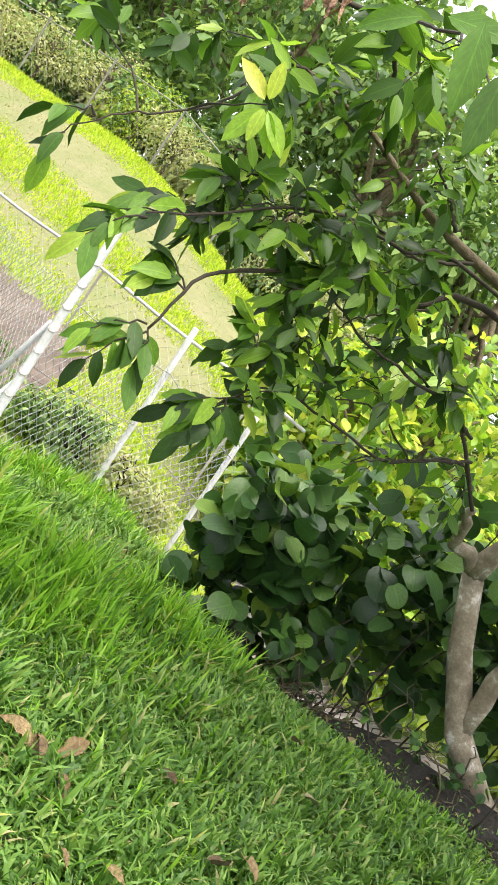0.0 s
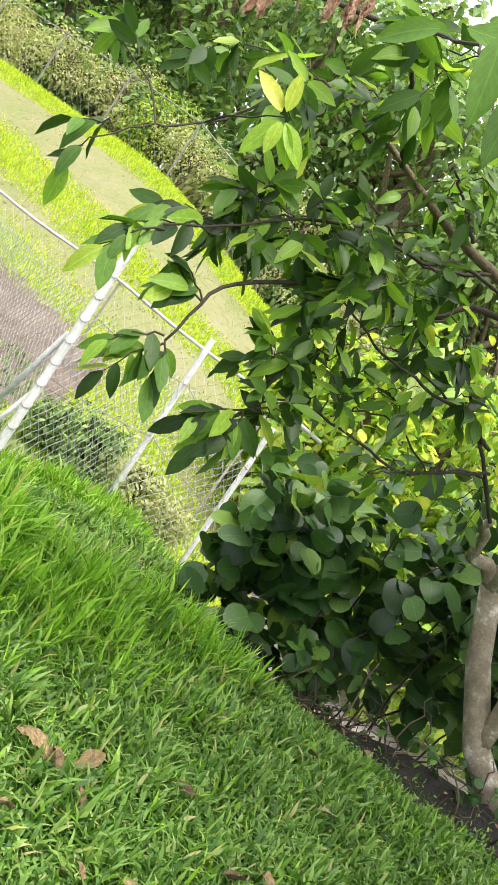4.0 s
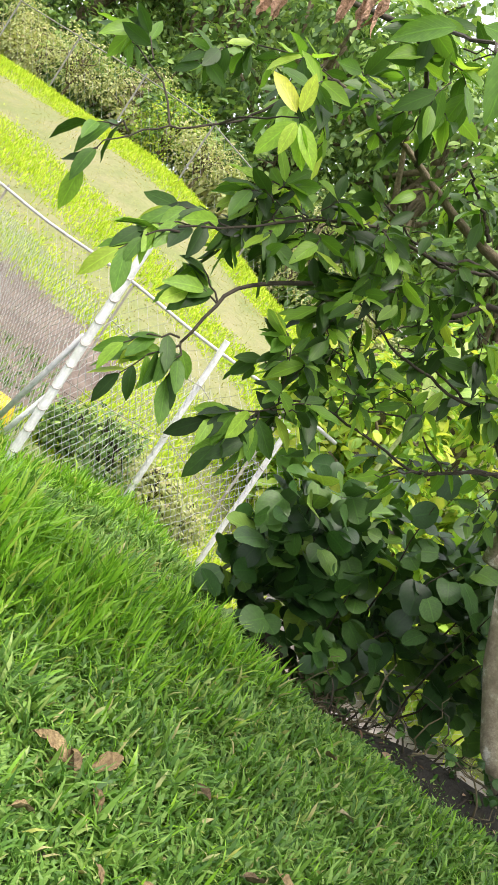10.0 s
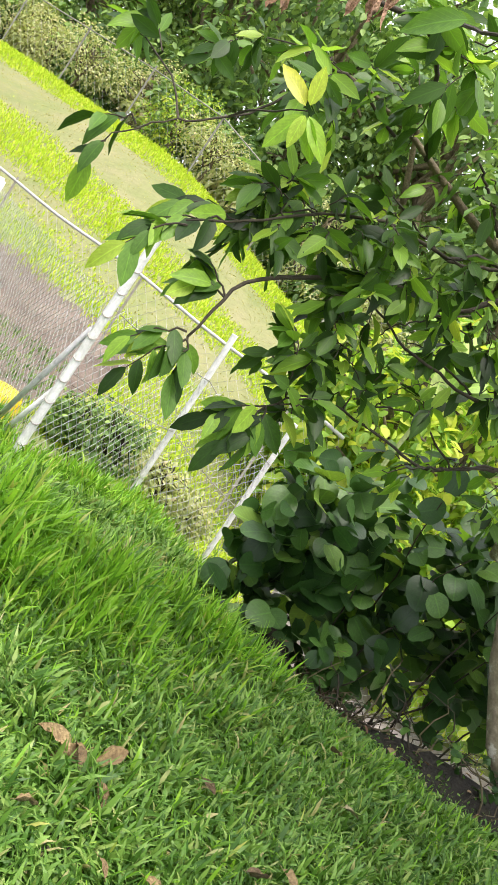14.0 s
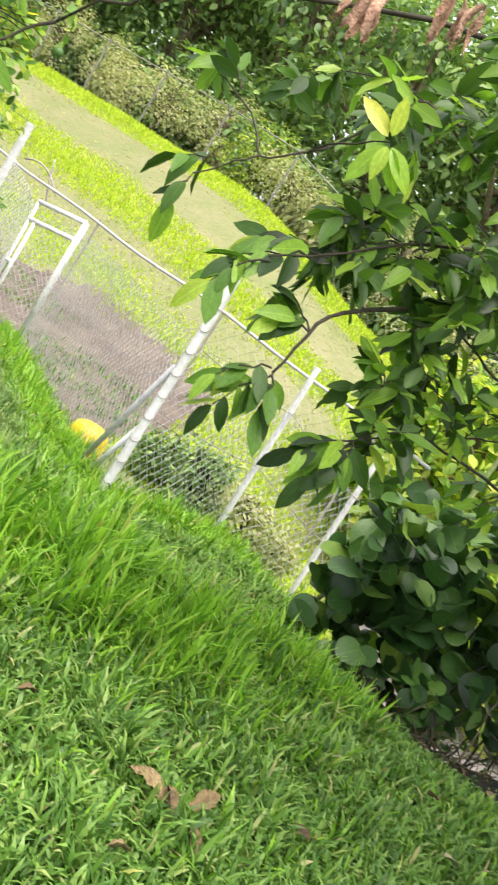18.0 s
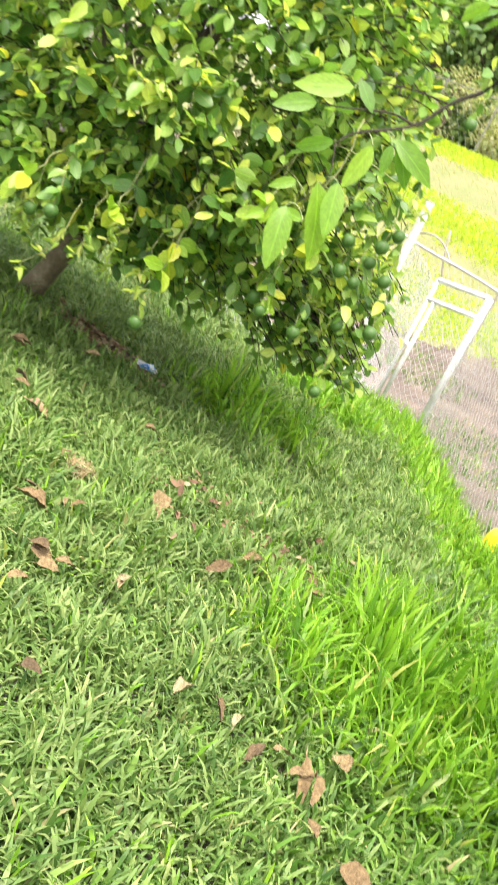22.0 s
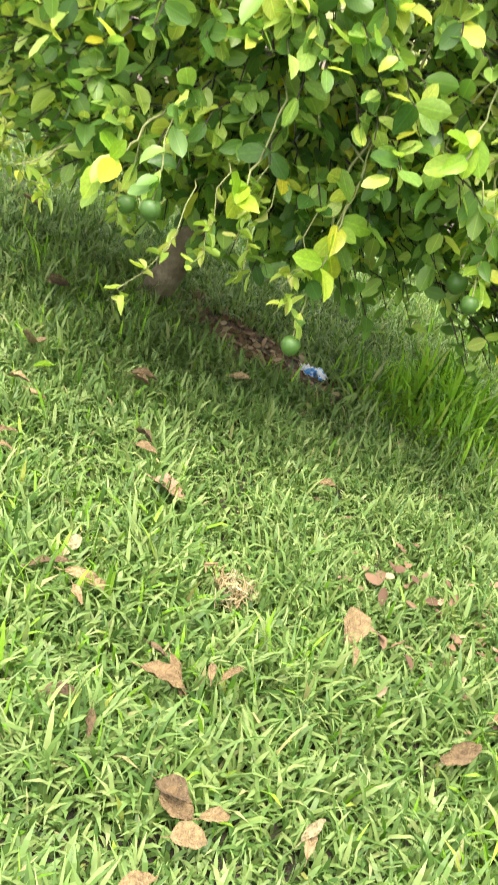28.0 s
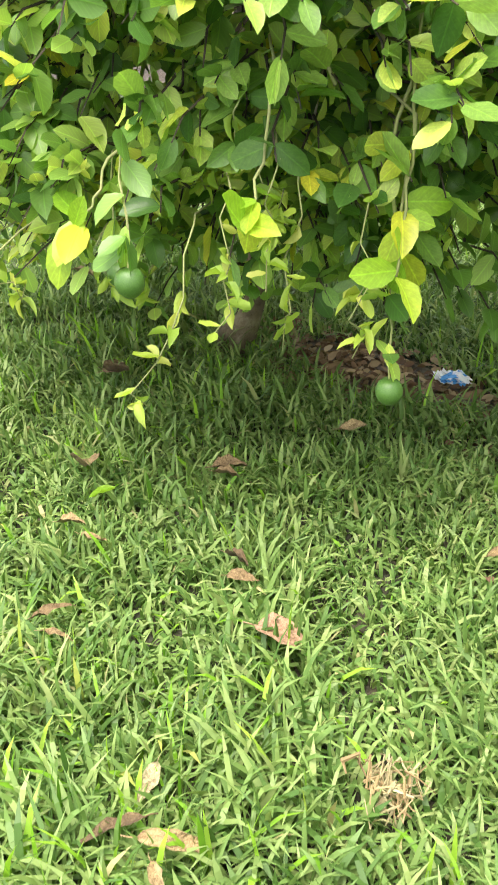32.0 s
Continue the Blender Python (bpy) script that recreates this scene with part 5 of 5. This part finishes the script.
CURLED = [crumpled((0.1, 0.16, 0.19, 0.2, 0.16, 0.1, 0.05), (0.08, 0.2, 0.34, 0.5, 0.66, 0.8, 0.92), fo, cu) for fo, cu in ((0.9, -0.25), (0.5, 0.3), (1.3, 0.1))]
SLIM = [crumpled((0.07, 0.11, 0.125, 0.12, 0.1, 0.065, 0.03), (0.08, 0.2, 0.34, 0.5, 0.66, 0.8, 0.92), fo, cu) for fo, cu in ((0.9, -0.15), (0.6, 0.25), (1.3, 0.1))]
BROAD = [crumpled((0.18, 0.28, 0.33, 0.33, 0.26, 0.15), (0.1, 0.24, 0.42, 0.6, 0.76, 0.9), fo, cu) for fo, cu in ((0.5, 0.3), (0.8, -0.25))]
DRY = {}


def dead_leaf(x, y, size, turn, mat, broad_=False, label="curled dry brown leaf lying in the grass"):
    k = (mat.name, broad_, int(RNG.integers(3)))
    if k not in DRY:
        sh = (SLIM if broad_ == 2 else BROAD if broad_ else CURLED)[k[2] % (2 if broad_ is True else 3)]
        tv, tf, tu = sh
        sv, sf = tube([(0, 0.02, 0), (0.01, -0.1, 0.015), (0.0, -0.2, 0.0)], [0.016, 0.012, 0.012], 5)
        DRY[k] = (mesh_of("dead_leaf", tv, tf, mat, tu, smooth=True), mesh_of("stalk", sv, sf, mat, smooth=True))
    ob = put("dead_leaf", DRY[k][0], None, "", Matrix.Translation((x, y, gz((x, y)) + 0.088)) @ pose(0, 0, 0, RNG.uniform(-14, 14), RNG.uniform(-26, 26), turn) @ Matrix.Scale(min(size, 0.2), 4))
    put("stalk", DRY[k][1], ob, "", ob.matrix_basis.copy())
    return tagged(ob, label, "leaf", "fallen leaves on the lawn")


TL, BL, PL_, PK = "dry tan leaf curled on the lawn", "dark brown dry leaf in the grass", "long pale dry leaf on the lawn", "pinkish dry leaf on the lawn"
dead_leaf(-2.67, 3.09, 0.11, 300, PINK, True, label=PK)
dead_leaf(-2.46, 2.67, 0.11, 151, BROWN, 2, label=BL)
dead_leaf(-2.44, 2.64, 0.12, 309, TAN, 2, label=TL)
dead_leaf(-2.39, 2.63, 0.08, 248, TAN, 2, label=TL)
dead_leaf(-2.53, 2.75, 0.07, 211, PALE, False, label=PL_)
dead_leaf(-2.12, 2.60, 0.11, 304, BROWN, False, label=BL)
dead_leaf(-2.17, 2.66, 0.07, 261, BROWN, 2, label=BL)
dead_leaf(-2.12, 2.68, 0.09, 246, TAN, 2, label=TL)
dead_leaf(-2.02, 2.70, 0.07, 42, TAN, 2, label=TL)
dead_leaf(-2.01, 2.72, 0.07, 4, TAN, 2, label=TL)
dead_leaf(-2.03, 3.21, 0.10, 216, TAN, True, label=TL)
dead_leaf(-1.95, 3.09, 0.07, 220, TAN, 2, label=TL)
dead_leaf(-2.33, 2.33, 0.07, 261, TAN, True, label=TL)
dead_leaf(-2.49, 2.44, 0.07, 279, PINK, False, label=PK)
dead_leaf(-2.16, 2.40, 0.08, 339, BROWN, False, label=BL)
dead_leaf(-2.08, 2.45, 0.07, 229, BROWN, 2, label=BL)
dead_leaf(-1.89, 2.45, 0.07, 276, BROWN, True, label=BL)
dead_leaf(-1.79, 2.46, 0.07, 337, TAN, False, label=TL)
dead_leaf(-1.66, 2.58, 0.08, 6, PALE, 2, label=PL_)
dead_leaf(-3.87, 3.57, 0.09, 295, BROWN, True, label=BL)
dead_leaf(-4.85, 4.09, 0.11, 310, TAN, True, label=TL)
dead_leaf(-3.47, 3.22, 0.11, 246, TAN, True, label=TL)
dead_leaf(-3.28, 3.03, 0.07, 309, TAN, False, label=TL)
dead_leaf(-3.20, 3.04, 0.07, 296, TAN, 2, label=TL)
dead_leaf(-3.03, 2.81, 0.09, 340, BROWN, 2, label=BL)
dead_leaf(-2.98, 2.80, 0.07, 302, TAN, 2, label=TL)
dead_leaf(-2.83, 3.16, 0.07, 300, BROWN, False, label=BL)
dead_leaf(-3.16, 3.41, 0.07, 303, BROWN, False, label=BL)
dead_leaf(-3.07, 3.76, 0.08, 303, TAN, False, label=TL)
dead_leaf(-1.76, 2.26, 0.07, 347, TAN, False, label=TL)
dead_leaf(-1.87, 2.44, 0.07, 284, BROWN, True, label=BL)
dead_leaf(-1.79, 2.39, 0.07, 328, TAN, True, label=TL)
dead_leaf(-1.63, 2.98, 0.10, 348, BROWN, False, label=BL)
dead_leaf(-1.63, 3.19, 0.09, 343, TAN, False, label=TL)
dead_leaf(-1.56, 3.17, 0.07, 316, PALE, False, label=PL_)
dead_leaf(-1.47, 3.38, 0.07, 332, BROWN, True, label=BL)
dead_leaf(-1.43, 3.31, 0.07, 282, TAN, False, label=TL)
dead_leaf(-1.50, 3.70, 0.08, 267, PALE, False, label=PL_)
dead_leaf(-1.20, 2.53, 0.07, 230, BROWN, 2, label=BL)
dead_leaf(-1.63, 2.56, 0.08, 30, TAN, 2, label=TL)
dead_leaf(-1.26, 2.41, 0.10, 9, PALE, False, label=PL_)
dead_leaf(-1.20, 2.52, 0.07, 237, BROWN, 2, label=BL)
dead_leaf(-1.11, 2.48, 0.10, 19, PALE, 2, label=PL_)
dead_leaf(-1.01, 2.53, 0.08, 341, TAN, False, label=TL)
dead_leaf(-1.02, 2.42, 0.08, 359, BROWN, False, label=BL)
dead_leaf(-0.94, 2.50, 0.07, 331, TAN, False, label=TL)
dead_leaf(-0.91, 2.70, 0.08, 228, TAN, True, label=TL)
dead_leaf(-0.90, 2.57, 0.13, 206, TAN, 2, label=TL)
dead_leaf(-0.83, 2.43, 0.07, 228, BROWN, False, label=BL)
dead_leaf(-1.48, 2.08, 0.07, 335, BROWN, True, label=BL)
dead_leaf(-0.95, 2.60, 0.16, 216, TAN, 2, label=TL)
dead_leaf(-0.71, 2.40, 0.09, 268, BROWN, True, label=BL)
dead_leaf(-0.59, 2.27, 0.10, 242, TAN, False, label=TL)
dead_leaf(-0.41, 2.43, 0.07, 317, BROWN, False, label=BL)
dead_leaf(0.08, 2.42, 0.13, 70, TAN, False, label=TL)
dead_leaf(0.12, 2.5, 0.13, 150, TAN, False, label=TL)
dead_leaf(0.16, 2.45, 0.13, 335, TAN, False, label=TL)
dead_leaf(0.12, 2.39, 0.12, 20, BROWN, 2, label=BL)
dead_leaf(0.19, 2.4, 0.09, 215, BROWN, False, label=BL)
dead_leaf(0.78, 2.57, 0.08, 240, TAN, True, label=TL)
dead_leaf(0.27, 2.10, 0.07, 219, TAN, False, label=TL)
dead_leaf(0.40, 2.15, 0.07, 259, TAN, False, label=TL)
dead_leaf(0.93, 3.52, 0.09, 194, BROWN, False, label=BL)
dead_leaf(0.67, 2.44, 0.07, 292, BROWN, True, label=BL)
dead_leaf(0.99, 3.14, 0.07, 286, PALE, True, label=PL_)
dead_leaf(0.03, 2.09, 0.07, 301, TAN, False, label=TL)
dead_leaf(0.47, 2.75, 0.07, 230, BROWN, False, label=BL)
dead_leaf(-3.18, 3.42, 0.09, 322, BROWN, False, label=BL)
dead_leaf(-2.48, 3.58, 0.07, 334, TAN, False, label=TL)
dead_leaf(-2.89, 3.21, 0.07, 274, BROWN, False, label=BL)
dead_leaf(-3.86, 3.56, 0.09, 347, BROWN, True, label=BL)
dead_leaf(-3.3, 3.21, 0.07, 170, SHOOT, False, "fallen bright yellow-green leaf on the lawn")

# dry straw tuft
straw = thing("straw_tuft", (-2.245, 2.99, gz((-2.245, 2.99))), "small tangle of dry straw on the lawn", "straw")
for k in range(44):
    a = RNG.uniform(0, 6.28)
    c = np.array([-2.245, 2.99, gz((-2.245, 2.99)) + 0.06]) + RNG.normal(0, 0.024, 3) * (1, 1, 0.5)
    d = np.array([math.cos(a), math.sin(a), RNG.normal(0, 0.3)]) * RNG.uniform(0.015, 0.036)
    v, f = tube(curve_between(c - d, c + d, RNG.uniform(-0.02, 0.02), 5, 0.012), [0.001, 0.0016, 0.002, 0.0016, 0.0009] if k % 5 else [0.0015, 0.003, 0.004, 0.003, 0.0015], 4)
    put("straw", mesh_of("straw", v, f, PALE if k % 2 else TAN), straw)

# crumpled wrapper beside the trunk
def wrapper():
    m, nt, bs = material("wrapper_plastic")
    col = ramp(nt, noise_tex(nt, 22, 1), [(0.42, (0.85, 0.86, 0.88)), (0.5, (0.8, 0.84, 0.88)), (0.54, (0.1, 0.35, 0.75))])
    nt.links.new(col, bs.inputs["Base Color"])
    bs.inputs["Roughness"].default_value = 0.25
    n = 11
    u, w = np.meshgrid(np.linspace(-0.055, 0.055, n), np.linspace(-0.03, 0.03, n))
    z = 0.012 + 0.013 * RNG.uniform(0, 1, u.shape) + 0.008 * np.sin(60 * u + 30 * w)
    base = np.array([-3.17, 4.38, gz((-3.17, 4.38)) + 0.035])
    V = np.stack([u, w, z], 2).reshape(-1, 3)
    V = np.concatenate([V, V - (0, 0, 0.012)]) + base
    q2 = (np.arange(n - 1)[:, None] * n + np.arange(n - 1)[None]).ravel()
    F = np.stack([q2, q2 + 1, q2 + n + 1, q2 + n], 1).tolist()
    F += [[i + n * n for i in face[::-1]] for face in F]
    return tagged(put("wrapper", mesh_of("wrapper", V, F, m)), "crumpled white and blue plastic wrapper on the ground", "litter")


wrapper()

# yellow tub lying behind the grass lip
def tub():
    m, nt, bs = material("yellow_plastic")
    col = ramp(nt, noise_tex(nt, 7, 3), [(0.3, (0.72, 0.5, 0.01)), (0.7, (0.85, 0.66, 0.02))])
    nt.links.new(col, bs.inputs["Base Color"])
    bs.inputs["Roughness"].default_value = 0.4
    x, y = -1.36, 5.38
    t_ = thing("tub", (x, y, gz((x, y))), "bright yellow plastic tub upside down behind the grass", "tub")
    prof = [(0.0, 0.18), (0.08, 0.18), (0.105, 0.165), (0.118, 0.13), (0.135, 0.0)]
    n = 24
    V = np.array([(x + r * math.cos(2 * math.pi * k / n), y + r * math.sin(2 * math.pi * k / n), gz((x, y)) + z) for r, z in prof[1:] for k in range(n)] + [(x, y, gz((x, y)) + 0.18)])
    F = [(i * n + k, i * n + (k + 1) % n, (i + 1) * n + (k + 1) % n, (i + 1) * n + k) for i in range(len(prof) - 2) for k in range(n)] + [(k, len(V) - 1, (k + 1) % n) for k in range(n)]
    shell = put("body", mesh_of("body", V, F, m, smooth=True), t_)
    a = np.linspace(0, 2 * np.pi, 25)
    v, f = tube(np.stack([x + 0.137 * np.cos(a), y + 0.137 * np.sin(a), np.full(25, gz((x, y)) + 0.012)], 1), 0.011, 6, cap=False)
    put("rim", mesh_of("rim", v, f, m, smooth=True), shell)


tub()

# dry leaves still hanging in the broad-leaved tree
for k in range(15):
    p = np.array([(-0.61, 2.36, 2.07), (-0.42, 2.4, 2.18)][k % 2]) + (RNG.uniform(-0.02, 0.09), RNG.uniform(-0.02, 0.03), RNG.uniform(-0.02, 0.02))
    tv, tf, tu = SLIM[k % 3]
    put("dead_leaf", mesh_of("dead_leaf", tv, tf, HANG, tu, smooth=True), broad, "withered brown leaf still hanging", Matrix.Translation(p) @ pose(0, 0, 0, -88 + 6 * (k % 3), 6 * (k % 4) - 8, 75 * k) @ Matrix.Scale(0.105 + 0.01 * (k % 3), 4))
fan = np.array([(-0.3, -0.1, -0.94), (0.58, -0.1, -0.8), (0.79, -0.1, -0.59), (-0.85, 0.0, 0.49), (-0.2, 0.0, 0.95), (0.1, -0.3, -0.9)])
young_twig = curve_between(knots[int(np.argmin(np.linalg.norm(knots - np.array((-0.4, 2.62, 1.85)), axis=1)))], (-0.4, 2.62, 1.85), -0.02, 6, 0.006)
put("twig", mesh_of("twig", *tube(young_twig, np.linspace(0.004, 0.002, 6), 5), TWIG), broad)
leaf_parts("young_leaf", WIDE, SHOOT, broad, np.tile((-0.4, 2.62, 1.85), (6, 1)) + fan * 0.015, fan, np.tile((0.05, -1.0, 0.3), (6, 1)) + RNG.normal(0, 0.2, (6, 3)), np.array([0.14, 0.12, 0.13, 0.13, 0.11, 0.1]), "pale yellow-green young leaf")

# dark dead stems and a tangle of brown twigs at the foot of the bush
for k in range(60):
    x = 0.85 + 1.5 * (k + RNG.uniform(0, 1)) / 60
    y = float(lawn_edge(x)) + RNG.uniform(0.0, 0.35)
    up = k % 4 == 0
    e = (x + RNG.normal(0, 0.16), y + RNG.uniform(-0.05, 0.2), gz((x, y)) + (RNG.uniform(0.15, 0.4) if up else RNG.uniform(0.02, 0.12)))
    r = RNG.uniform(0.002, 0.007)
    v, f = tube(curve_between((x - (0 if up else RNG.uniform(0.05, 0.22)), y, gz((x, y)) - 0.01), e, RNG.uniform(-0.06, 0.03), 7, 0.018), np.linspace(r, 0.3 * r, 7), 5)
    put("dead_stem", mesh_of("dead_stem", v, f, TWIG if k % 3 else DARK_BARK, smooth=True), bush)

brush = []
for k in range(150):
    c = np.array([RNG.uniform(0.86, 1.2), 0.0, 0.0])
    c[1] = 4.6 - 0.95 * (c[0] - 0.86) + RNG.normal(0, 0.04)
    c[2] = RNG.uniform(-0.18, 0.0)
    d = RNG.normal(0, 1, 3) * (0.09, 0.05, 0.05)
    brush.append(tube(curve_between(c - d, c + d, RNG.uniform(-0.04, 0.04), 6, 0.01), np.linspace(0.004, 0.0015, 6), 4))
brush_ob = put("brushwood", mesh_of("brushwood", *joined(brush), DARK_BARK))
tagged(brush_ob, "tangle of dry brown twigs at the edge of the lawn", "brushwood", kind="stuff")

for x, y, h, w in ((-0.72, 5.7, 0.5, 0.26), (-1.0, 5.95, 0.35, 0.26), (-0.75, 6.05, 0.45, 0.3), (-0.35, 6.3, 0.4, 0.28), (-0.1, 6.6, 0.35, 0.25)):
    far_tree(x, y, h, w, "weed_clump", "low green weeds behind the mesh", FAR_LEAF if y < 6 else WEED_LEAF, 0.04, 1100, 0.0)
for x, y, h, w in ((-12.5, 7.5, 5.5, 2.6), (-12, 11, 6, 2.8), (-11.5, 5.0, 4.2, 2.0), (-15, 3.5, 6.5, 3)):
    far_tree(x, y, h, w, count=2400, leaf=0.22)
